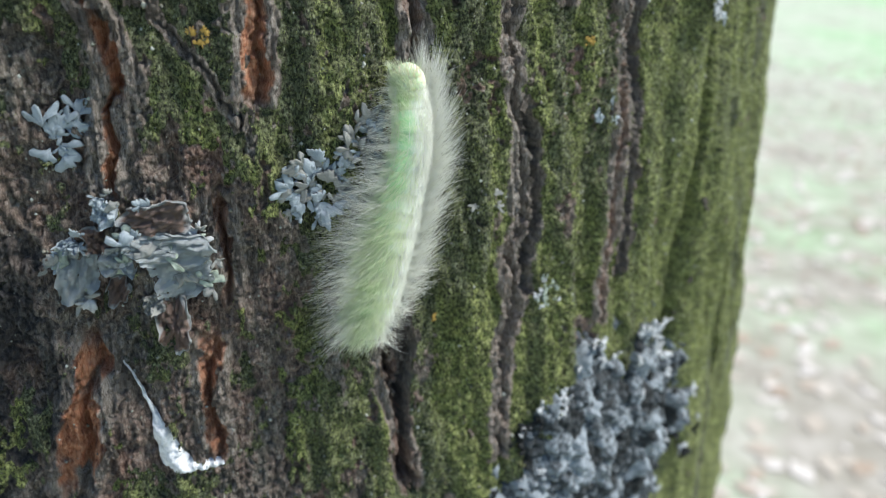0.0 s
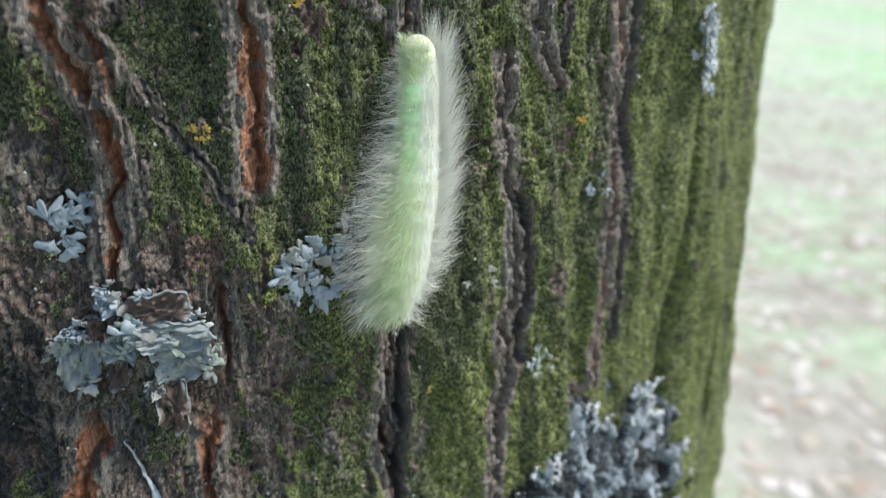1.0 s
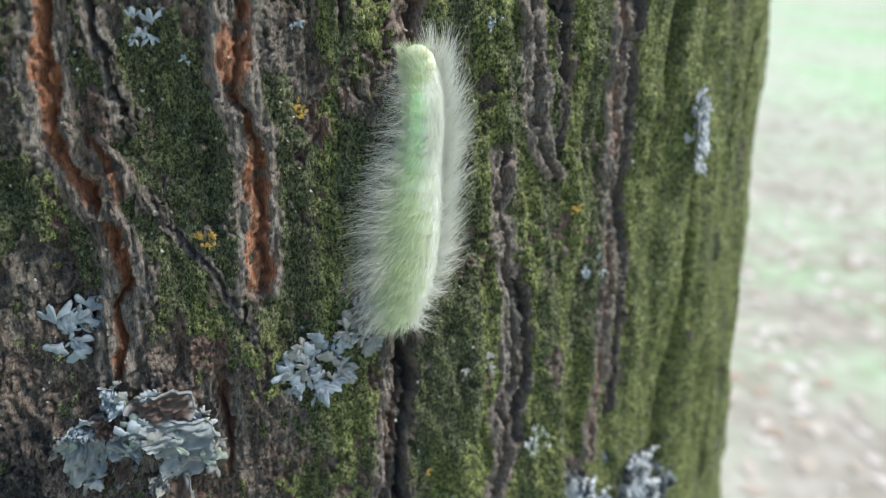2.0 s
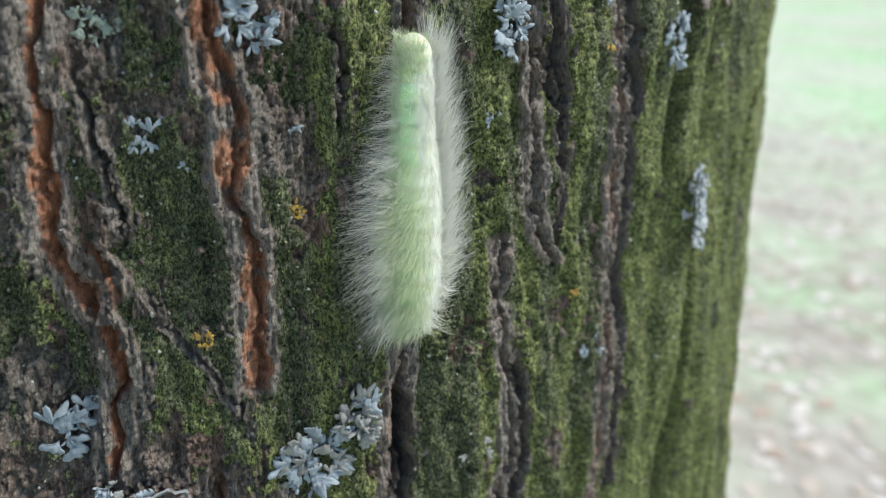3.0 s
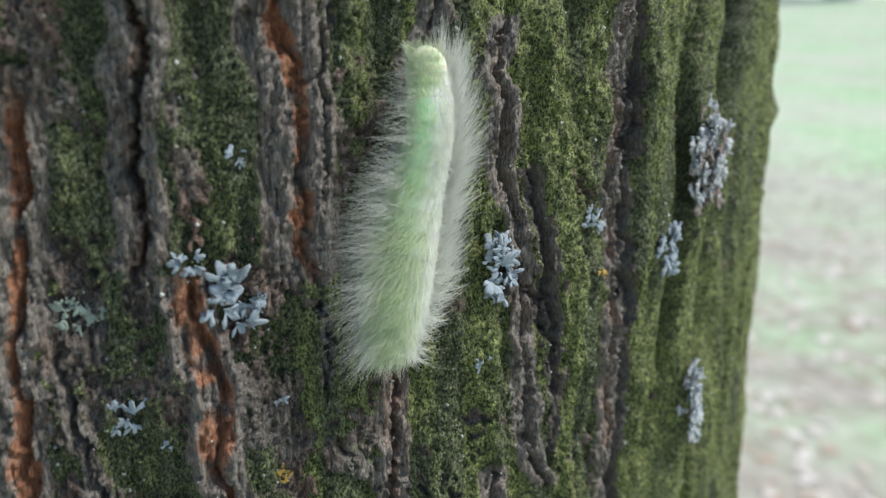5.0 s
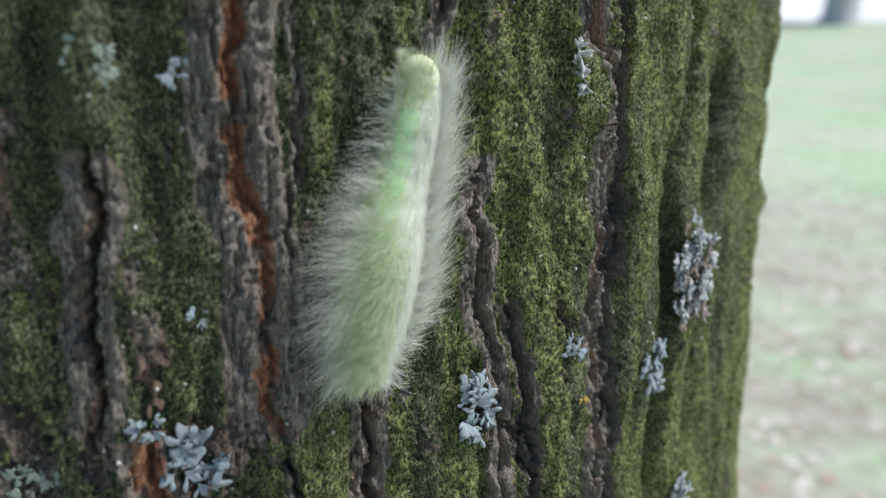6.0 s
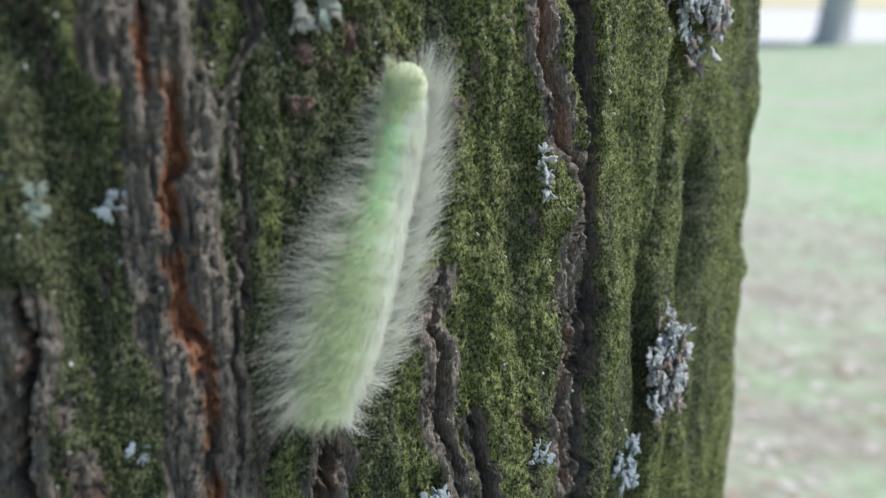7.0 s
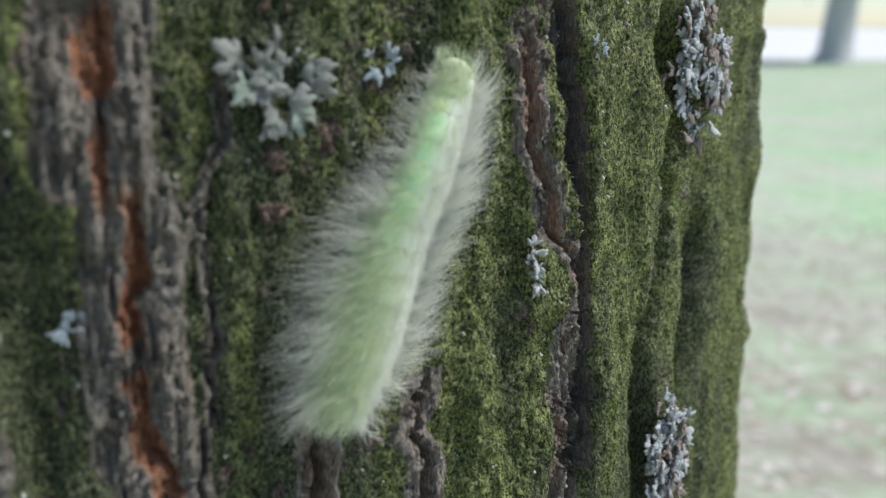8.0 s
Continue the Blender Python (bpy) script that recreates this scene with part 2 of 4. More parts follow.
def cells(x, y, seed):
    """Distances to the nearest and the next of scattered points, one a unit cell, and the nearest's own number."""
    ix, iy = np.floor(x), np.floor(y)
    f1, f2, own = np.full_like(x, 9.0), np.full_like(x, 9.0), np.zeros_like(x)
    for dx in (-1, 0, 1):
        for dy in (-1, 0, 1):
            cx, cy = ix + dx, iy + dy
            d = np.hypot(cx + hash01(cx, cy, seed) - x, cy + hash01(cx, cy, seed + 7) - y)
            closer = d < f1
            f2 = np.where(closer, f1, np.minimum(f2, d))
            own = np.where(closer, hash01(cx, cy, seed + 13), own)
            f1 = np.where(closer, d, f1)
    return f1, f2, own


def ease(a, b, x):
    t = np.clip((x - a) / (b - a), 0, 1)
    return t * t * (3 - 2 * t)


FISSURES = []


def fissure(points, width, depth, inner, bare, floor_shade=0.0):
    """A furrow along points (s, h): half width and depth in mm, how much raw orange bast it shows, how far the moss
    keeps off, and how much shade is painted black into its floor.
    """
    pts = np.array(sorted(points, key=lambda p: p[1]))
    FISSURES.append((pts[:, 0], pts[:, 1], width, depth, inner, bare, floor_shade))


fissure([(46.3, -63.1), (46.7, -57.6), (46.4, -53.1), (48.9, -49.5), (47.7, -43.7), (46.1, -38.8), (42.0, -30.1), (41.9, -25.6), (41.8, -20.6), (42.4, -13.0), (42.4, -6.4), (44.0, 3.5), (45.7, 13.4), (46.6, 22.7)], width=1.1, depth=2.8, inner=1.0, bare=3.4)
fissure([(48.8, -35.9), (47.5, -31.9), (45.8, -29.7)], width=0.8, depth=2.2, inner=1.0, bare=2.4)
fissure([(48.7, -49.0), (47.0, -42.2), (45.7, -36.5)], width=1.0, depth=2.4, inner=1.0, bare=2.6)
fissure([(66.2, -52.2), (66.4, -43.4), (66.5, -36.7), (66.6, -30.2), (65.4, -25.4), (65.5, -19.3), (65.0, -11.0), (63.5, -5.1), (62.8, 2.3)], width=1.6, depth=2.8, inner=0.9, bare=3.8)
fissure([(57.2, 4.8), (58.2, 8.9), (58.0, 16.2), (58.8, 21.4), (58.9, 24.0), (59.1, 27.1), (59.8, 30.2), (59.7, 35.8)], width=0.8, depth=2.8, inner=0.3, bare=3.4)
fissure([(78.4, 2.8), (77.2, 8.0), (76.9, 14.8), (77.3, 21.8), (77.7, 27.9), (75.9, 30.1), (75.4, 33.4), (74.9, 40.5), (74.7, 46.7), (75.5, 50.4), (75.6, 56.3)], width=1.25, depth=2.8, inner=1.0, bare=5.4)
fissure([(73.0, 57.7), (72.3, 62.1), (72.9, 66.4), (72.4, 70.6), (73.5, 75.8)], width=1.7, depth=2.4, inner=1.0, bare=6.2)
fissure([(88.2, -124.5), (86.7, -115.6), (84.9, -103.7), (84.1, -97.0), (89.7, -45.1), (89.1, -41.2), (89.0, -34.8), (89.2, -25.6), (94.1, 23.2), (94.1, 28.2)], width=1.4, depth=3.4, inner=0.2, bare=3.0)
fissure([(86.6, -122), (86.4, -104), (87.2, -88), (88.6, -74), (88.9, -60)], width=1.7, depth=4.4, inner=0.0, bare=2.0, floor_shade=0.65)
fissure([(129.0, 80.0), (131.0, 65.0), (132.8, 56.0), (135.6, 42.0), (136.4, 27.0), (136.8, 13.0)], width=1.7, depth=4.0, inner=0.0, bare=1.8, floor_shade=0.68)
fissure([(91.5, -2.1), (91.3, 7.5), (94.1, 21.0), (93.9, 26.6), (102.8, 55.2), (102.4, 59.9)], width=0.7, depth=2.2, inner=0.1, bare=2.2)
fissure([(105.5, -121.9), (106.1, -109.7), (106.4, -98.2), (108.7, -90.9), (107.1, -79.9), (108.8, -76.1), (108.5, -67.1), (108.8, -59.5), (106.9, -52.9), (105.5, -44.9), (106.0, -41.8), (105.8, -35.1)], width=1.6, depth=2.2, inner=0.05, bare=2.8)
fissure([(117.1, -40.2), (113.6, -36.3), (112.1, -29.4), (112.1, -26.5), (111.9, -16.8), (111.0, -4.6), (109.4, 6.0), (106.8, 14.4), (107.1, 23.2)], width=1.6, depth=2.2, inner=0.05, bare=2.8)
fissure([(107.9, 8.4), (106.9, 15.3), (107.4, 21.7), (106.0, 26.6), (106.7, 29.4), (108.1, 33.4)], width=1.3, depth=2.2, inner=0.1, bare=3.2)
fissure([(130.2, -100.1), (131.1, -93.1), (132.7, -84.1), (132.9, -70.7), (134.1, -60.3), (134.3, -48.3), (133.4, -43.4), (133.5, -31.7), (133.8, -18.7), (133.1, -6.1), (132.6, 1.1), (131.6, 8.7), (132.3, 15.5), (131.2, 22.2), (131.1, 25.9), (131.3, 29.1), (131.7, 35.4), (134.6, 42.0)], width=1.3, depth=3.4, inner=0.25, bare=2.7)
fissure([(133.4, 43.5), (131.2, 46.7), (127.2, 49.3), (125.9, 55.5), (122.8, 61.1), (123.7, 65.4), (123.6, 73.2)], width=1.5, depth=4.6, inner=0.45, bare=3.2)
fissure([(157.0, -150.0), (158.0, -115.2), (159.0, -98.7), (160.0, -88.9), (161.0, -71.0), (161.0, -57.9), (161.5, -48), (162.0, -38), (164.0, -24), (164.8, -10.5), (166.8, 3.0), (169.0, 17.0), (169.7, 27.0), (173.6, 46.3)], width=3.2, depth=8.0, inner=0.0, bare=2.4, floor_shade=0.75)
fissure([(33.1, -111.2), (35.1, -104.3), (37.4, -94.7), (39.7, -87.4)], width=4.2, depth=4.2, inner=1.0, bare=5.0)
fissure([(54.8, -107.5), (54.5, -97.1), (56.0, -88.6)], width=1.3, depth=3.4, inner=0.8, bare=3.6)
fissure([(59.5, -80.7), (59.5, -72.6), (59.4, -65.8)], width=1.3, depth=2.4, inner=0.5, bare=3.0)
fissure([(50.9, -28.3), (49.2, -18.7), (47.1, -9.0)], width=0.6, depth=1.7, inner=0.0, bare=1.6)
fissure([(63.9, -55.4), (56.3, -44.0), (51.5, -36.9)], width=0.5, depth=0.8, inner=0.0, bare=1.2)
fissure([(79.5, -13.4), (80.1, -8.9), (79.1, -2.9)], width=0.5, depth=2.4, inner=0, bare=1.0)
fissure([(79.8, 10.6), (81.3, 28.2), (82.5, 41.5), (82.1, 52.9), (83.0, 59.0), (84.5, 62.5), (85.0, 68.2)], width=0.4, depth=0.9, inner=0, bare=0.9)
fissure([(117.9, -35.7), (118.3, -27.1), (116.8, -15.1), (113.4, -6.4)], width=0.9, depth=3.4, inner=0, bare=1.3, floor_shade=0.6)
fissure([(118.4, -22.8), (117.1, -10.9), (114.9, 1.2), (113.2, 11.7)], width=1.4, depth=3.4, inner=0, bare=1.8, floor_shade=0.6)
fissure([(110.7, -88.1), (112.5, -70.6), (110.5, -57.8)], width=1.4, depth=3.4, inner=0, bare=1.8, floor_shade=0.6)
fissure([(137.1, -92.3), (137.7, -74.9), (138.4, -60.8), (136.8, -46.5), (137.8, -33.0), (137.2, -16.7), (135.6, 0.7), (135.4, 13.1), (133.8, 25.7)], width=1.4, depth=3.4, inner=0.0, bare=1.8, floor_shade=0.6)
fissure([(185.4, -142.2), (184.0, -125), (186.5, -85.0), (194.0, -50.0), (196, -20)], width=3.2, depth=8.0, inner=0.0, bare=2.4, floor_shade=0.6)
fissure([(145.5, -44), (148.3, -35.3), (151.4, -20.1), (152.8, -12.7), (151.6, 17.2), (152.1, 28.2), (156.2, 41.9), (158.2, 52.2), (155.4, 55.9), (157.8, 65.6), (154.7, 78.3)], width=3.2, depth=8.0, inner=0.0, bare=2.4, floor_shade=0.75)

SWELLINGS = []


def swelling(s, h, rs, rh, high):
    """A low boss (or hollow, if high is negative) on the bark."""
    SWELLINGS.append((s, h, rs, rh, high))


swelling(131, -132, 26, 26, 5.0)
swelling(113, -112, 5, 14, -2.0)
swelling(158, 8, 9, 12, 2.2)
swelling(166, 72, 10, 16, 2.5)
swelling(47, -73, 12, 8, 1.2)
swelling(24, -92, 14, 26, -2.0)
swelling(126, 40, 4, 5, 1.6)
swelling(163, 60.5, 2.6, 4.5, -5)
swelling(155, 75, 2.4, 4.5, -4.5)
swelling(222, 16, 14, 7, 3.6)
swelling(226, -34, 14, 6, 2.0)
swelling(224, 58, 14, 9, 2.2)
swelling(88, -112, 5, 12, -1.2)


def relief(s, h, fine=True):
    """Height over the trunk's round, the shares of moss, of lush moss and of raw bast, and each moss cushion's own number."""
    wob = 1.2 * fbm(s / 9, h / 7, 3, 3) + 0.9 * fbm(s / 2.2, h / 2.6, 5, 4, 0.6)
    z = 3.4 * fbm(s / 13, h / 55, 11, 3) + 1.6 * fbm(s / 5, h / 16, 23, 3) + 3.2 * ease(132, 158, s) * fbm(s / 7, h / 90, 29, 2)
    inner, bare, grain, furrow_shade = np.zeros_like(s), np.zeros_like(s), np.zeros_like(s), np.zeros_like(s)
    cut = np.zeros_like(s)
    for fs, fh, width, depth, raw, off, floor_shade in FISSURES:
        reach = 3 + 2 * off + width
        at = np.nonzero((h > fh[0] - 4) & (h < fh[-1] + 4) & (s > fs.min() - reach) & (s < fs.max() + reach))
        if not len(at[0]):
            continue
        sa, ha = s[at], h[at]
        groove = floor_shade > 0.7
        d = sa + wob[at] * (0.45 if groove else 1) - np.interp(ha, fh, fs)
        ends = ease(fh[0] - 4, fh[0] + 2, ha) * (1 - ease(fh[-1] - 2, fh[-1] + 4, ha))
        w = np.maximum(width * (0.75 + 0.2 * floor_shade + (1.1 - 1.0 * floor_shade) * fbm(ha / 9, fs[0] + 0 * ha, 31, 2) + 0.25 * ends), 0.35)
        q = np.abs(d) / w
        if groove:
            # the soft, mossed-over valleys between the old ridges
            valley = ends * np.exp(-(d / (0.45 * width)) ** 2)
            cut[at] = np.maximum(cut[at], 0.85 * depth * valley)
            z[at] += 1.5 * ends * np.exp(-((d - 3.2 - width) / 3.4) ** 2)
            # shade of the valley floor, painted through the bark colour
            furrow_shade[at] = np.maximum(furrow_shade[at], 1.25 * floor_shade * ease(0.3, 0.85, valley))
            continue
        jag = 0.5 * fbm(ha / 3, sa * 0 + fs[0], 39, 3) + 0.55 * fbm(ha / 1.1, sa * 0 + fs[0], 33, 2)
        core = np.abs(d - 0.3 * w + jag) / (0.16 * w + 0.36)
        trough = 1 - ease(0.72, 1.0, q)
        cut[at] = np.maximum(cut[at], ends * depth * (trough * (0.1 + 0.22 * raw + 0.5 * floor_shade) + (1.7 - 1.1 * raw) * (1 - ease(0.5, 1.1, core))))
        z[at] += 0.45 * ease(1.2, 3.0, off) * ends * np.exp(-((np.abs(d) - off * 0.55) / (off * 0.4)) ** 2)
        ragged = ease(-0.42, -0.1, fbm(ha / 5, sa / 5, 37, 3))
        inner[at] = np.maximum(inner[at], raw * ends * (1 - ease(0.8, 1.05, q)) * ragged)
        # the trough's shade, painted the same way
        furrow_shade[at] = np.maximum(furrow_shade[at], floor_shade * ends * (1 - ease(0.7, 1.1, q)))
        bare[at] = np.maximum(bare[at], ends * (1 - ease(off * 0.6, off * 1.2, np.abs(d))))
    for cs, ch, rs, rh, high in SWELLINGS:
        z += high * np.exp(-((s - cs) / rs) ** 2 - ((h - ch) / rh) ** 2)
    patch = fbm(s / 7, h / 13, 41, 5, 0.75)
    lean = 0.55 * ease(76, 106, s) + 0.3 * ease(132, 142, s) + 0.12 * ease(38, 60, s) + 0.07 * ease(58, 80, s) + 0.16 * ease(44, 58, s) * (1 - ease(88, 106, s)) + 0.42 * ease(10, 60, h) * (1 - ease(60, 90, s)) - 0.22 * (1 - ease(62, 86, s)) * (1 - ease(-75, -40, h))
    moss = ease(-0.14, 0.16, patch - 0.12 + lean + 0.55 * fbm(s / 1.7, h / 2.2, 43, 3, 0.7)) * (1 - bare) * (1 - 0.9 * ease(0.05, 0.4, inner)) * (1 - np.clip(1.15 * furrow_shade, 0, 1))
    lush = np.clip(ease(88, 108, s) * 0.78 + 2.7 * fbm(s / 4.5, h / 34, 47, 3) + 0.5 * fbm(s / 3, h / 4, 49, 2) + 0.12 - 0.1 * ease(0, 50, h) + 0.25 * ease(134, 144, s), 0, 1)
    z -= cut
    if fine:
        dry = (1 - moss) * (1 - 0.35 * ease(0.2, 0.8, bare))
        ws, wh = s + 2.2 * fbm(s / 3, h / 3, 57, 3, 0.6), h + 4.0 * fbm(s / 3, h / 4, 59, 3, 0.6)
        f1, f2, own = cells(ws / 2.2, wh / 5.6, 61)
        rough = ease(-0.25, 0.3, fbm(s / 9, h / 12, 53, 2))
        z += dry * (1 - 0.25 * inner) * (0.9 * (own - 0.5) - 0.75 * rough * (1 - ease(0.02, 0.3, f2 - f1)))
        f1, f2, own = cells(ws / 0.8, wh / 1.5, 63)
        z += dry * (0.7 * (own - 0.5) - 0.35 * (1 - ease(0.02, 0.3, f2 - f1)))
        z += (1 - moss) * (0.7 + 0.7 * bare) * fbm(s / 0.6, h / 6.0, 67, 3) + dry * 1.15 * fbm(s / 1.8, h / 3.0, 71, 5, 0.65)
        g1, g2, grain = cells(s / 0.6, h / 0.75, 83)
        k1, k2, tuft = cells(s / 1.7, h / 3.0, 97)
        z += moss * (1 - 0.55 * ease(128, 150, s)) * ((0.5 - 0.9 * g1) * (0.4 + 0.9 * grain) + (0.55 - 0.95 * k1) * (0.35 + tuft) + 1.3 * fbm(s / 3.4, h / 5, 89, 3) + 3.0 * fbm(s / 5, h / 38, 91, 2))
    return z, moss, lush, inner, grain, bare, furrow_shade


def limb_mesh(points, radii, n=14, seed=0):
    """A rounded, slightly knobbly limb along points, radii in metres."""
    pts = [Vector(p) for p in points]
    v = []
    for k, (p, r) in enumerate(zip(pts, radii)):
        d = (pts[min(k + 1, len(pts) - 1)] - pts[max(k - 1, 0)]).normalized()
        x = d.orthogonal().normalized()
        y = d.cross(x)
        for q in range(n):
            a = 2 * math.pi * q / n
            rr = r * (1 + 0.12 * math.sin(3 * a + k + seed))
            v.append(p + rr * (math.cos(a) * x + math.sin(a) * y))
    f = [(k * n + q, k * n + (q + 1) % n, (k + 1) * n + (q + 1) % n, (k + 1) * n + q) for k in range(len(pts) - 1) for q in range(n)]
    return mesh_arrays("limb", np.array(v), np.array(f))


def crown_mesh(rng, centres, spread, count, size):
    """Many small folded leaves round the ends of the limbs."""
    c = np.array(centres)[rng.integers(0, len(centres), count)] + rng.normal(0, 1, (count, 3)) * np.array(spread)
    u = rng.normal(size=(count, 3))
    u /= np.linalg.norm(u, axis=1)[:, None]
    w = np.cross(u, rng.normal(size=(count, 3)))
    w /= np.linalg.norm(w, axis=1)[:, None]
    ln = size * rng.uniform(0.6, 1.4, (count, 1))
    v = np.stack([c, c + 0.5 * ln * u + 0.3 * ln * w, c + ln * u, c + 0.5 * ln * u - 0.3 * ln * w], 1).reshape(-1, 3)
    f = ((np.arange(count) * 4)[:, None, None] + np.array([[0, 1, 2], [0, 2, 3]])[None]).reshape(-1, 3)
    return mesh_arrays("crown", v, f, False)


LIMB = lichen_material("limb_bark", (0.06, 0.05, 0.04), (0.22, 0.19, 0.15))
FARBARK = lichen_material("far_bark", (0.4, 0.4, 0.41), (0.62, 0.62, 0.63))
LEAVES = island_material("leaves", (0.03, 0.06, 0.015), (0.06, 0.1, 0.025), (0.12, 0.17, 0.05))


TRUNK = Matrix.Translation((-0.0909, 0.2925, 1.4)) @ Matrix(((0.999986, 0, -0.005262, 0), (0.00063, 0.992806, 0.119731, 0), (0.005224, -0.119732, 0.992792, 0), (0, 0, 0, 1)))
GIRTH = 195.0


def trunk_place(s, h, lift):
    """Places in the trunk's own space of girth s, height h and lift over its round, all in mm."""
    taper = np.where(h < -150, 1 + 0.1 * ((-150 - h) / 1250) ** 1 + 0.35 * ease(-1000, -1420, h) ** 2, 1 - 0.12 * np.clip((h - 110) / 2000, 0, 1))
    r = (GIRTH * taper + lift) / 1000
    a = s / GIRTH
    return np.stack([r * np.sin(a), -r * np.cos(a), h / 1000], -1)


def trunk():
    turn = 2 * math.pi * GIRTH
    fine_s = np.concatenate([np.arange(16, 150, 0.27), np.arange(150, 205, 0.42), np.arange(205, 246, 0.7)])
    cols = np.concatenate([fine_s, np.arange(248, 16 + turn - 2, 5.0)])
    rows = np.concatenate([np.arange(-1450, -260, 14), np.arange(-258, -132, 1.2), np.arange(-131, 95, 0.27), np.arange(96, 130, 1.2), np.arange(135, 1900, 14)])
    S, H = np.meshgrid(cols, rows)
    z, moss, lush, inner, grain, bare, furrow_shade = relief(S, H)
    # a slate-dark patch of old bark beside the peeling flake
    stain_shade = np.clip(1.6 * np.exp(-(((S - 20) / 15) ** 4) - ((H + 92) / 27) ** 4) + 1.6 * fbm(S / 7, H / 9, 101, 4, 0.6) - 0.4, 0, 1) * (1 - ease(36, 44, S))
    # the furrows' painted shade joins the patch in one mask
    stain_shade = np.maximum(stain_shade, np.clip(furrow_shade, 0, 1))
    v = trunk_place(S, H, z).reshape(-1, 3)
    nr, nc = S.shape
    i = np.arange(nr - 1)[:, None] * nc
    j = np.arange(nc)[None, :]
    jn = (j + 1) % nc
    f = np.stack([i + j, i + jn, i + nc + jn, i + nc + j], -1).reshape(-1, 4)
    me = mesh_arrays("trunk", v, f)
    for name, values in (("moss", moss), ("lush", lush), ("inner", inner), ("grain", grain), ("bare", bare), ("stain_shade", stain_shade)):
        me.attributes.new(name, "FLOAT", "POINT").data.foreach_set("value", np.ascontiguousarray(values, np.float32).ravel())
    tree = new("tree")
    tree.matrix_world = TRUNK
    tagged(tree, "old tree trunk with furrowed grey-brown mossy bark", "tree")
    link_mesh("trunk", me, BARK, tree)
    rng = np.random.default_rng(31)
    tips = []
    for k in range(7):
        a = 0.898 * k + 0.4
        c, d = math.cos(a), math.sin(a)
        out, top = 1.5 + 0.35 * (k % 3), 4.6 + 0.5 * (k % 4)
        link_mesh("limb", limb_mesh([(0.02 * c, 0.02 * d, 1.45), (0.12 * c, 0.12 * d, 2.1), (0.55 * c, 0.55 * d, 3.2), (out * c, out * d, top)], [0.12, 0.1, 0.065, 0.015], 14, k), LIMB, tree)
        tips += [(out * c, out * d, top), (0.75 * out * c, 0.75 * out * d, top + 0.5), (0.45 * out * c, 0.45 * out * d, top - 0.3)]
    link_mesh("crown", crown_mesh(rng, tips + [(0, 0, 6.4), (0.3, 0.2, 5.6)], (0.42, 0.42, 0.4), 16000, 0.1), LEAVES, tree)
    return tree


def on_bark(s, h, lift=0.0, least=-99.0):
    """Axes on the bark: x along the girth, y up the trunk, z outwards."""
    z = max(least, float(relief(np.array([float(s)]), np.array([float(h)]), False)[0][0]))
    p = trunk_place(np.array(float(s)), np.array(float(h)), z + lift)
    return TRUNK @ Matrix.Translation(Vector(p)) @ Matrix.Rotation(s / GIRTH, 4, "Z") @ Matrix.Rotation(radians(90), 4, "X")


TREE = trunk()


# ---- ground and distance ----
def ground():
    rad = np.concatenate([np.linspace(0.02, 12, 80), np.geomspace(12.5, 1500, 40)])
    ang = np.linspace(0, 2 * math.pi, 181)[:-1]
    A, Rr = np.meshgrid(ang, rad)
    x, y = Rr * np.cos(A), Rr * np.sin(A)
    z = 0.03 * fbm(x / 1.5, y / 1.5, 5, 2) * np.clip(60 / (Rr + 30), 0, 1)
    v = np.stack([x, y, z], -1).reshape(-1, 3)
    nc, nr = len(ang), len(rad)
    i, j = np.arange(nr - 1)[:, None] * nc, np.arange(nc)[None, :]
    jn = (j + 1) % nc
    f = np.stack([i + j, i + nc + j, i + nc + jn, i + jn], -1).reshape(-1, 4)
    ob = link_mesh("ground", mesh_arrays("ground", v, f), GROUND)
    tagged(ob, "lawn with dry leaf litter round the tree", "lawn", kind="structure")


def pale_far_sheet():
    """A pale sheet added beyond the lawn, standing in for the white sky there."""
    m, nt, bs = mat("white_sheet", 0.9, 0.1)
    nt.links.new(ramp(nt, noise_of(nt, 1.5, 4), [(0.3, (0.76, 0.76, 0.76)), (0.7, (0.88, 0.88, 0.88))]), bs.inputs["Base Color"])
    x = np.linspace(-220, 260, 61)
    y = 34 + 1.5 * np.sin(x / 23)
    v = np.stack([np.concatenate([x, x]), np.concatenate([y, y + 900]), np.full(122, 0.03)], -1)
    k = np.arange(60)
    f = np.stack([k, k + 1, k + 62, k + 61], -1)
    tagged(link_mesh("road", mesh_arrays("road", v, f), m), "pale sheet added beyond the lawn for the white background", "road", kind="structure")


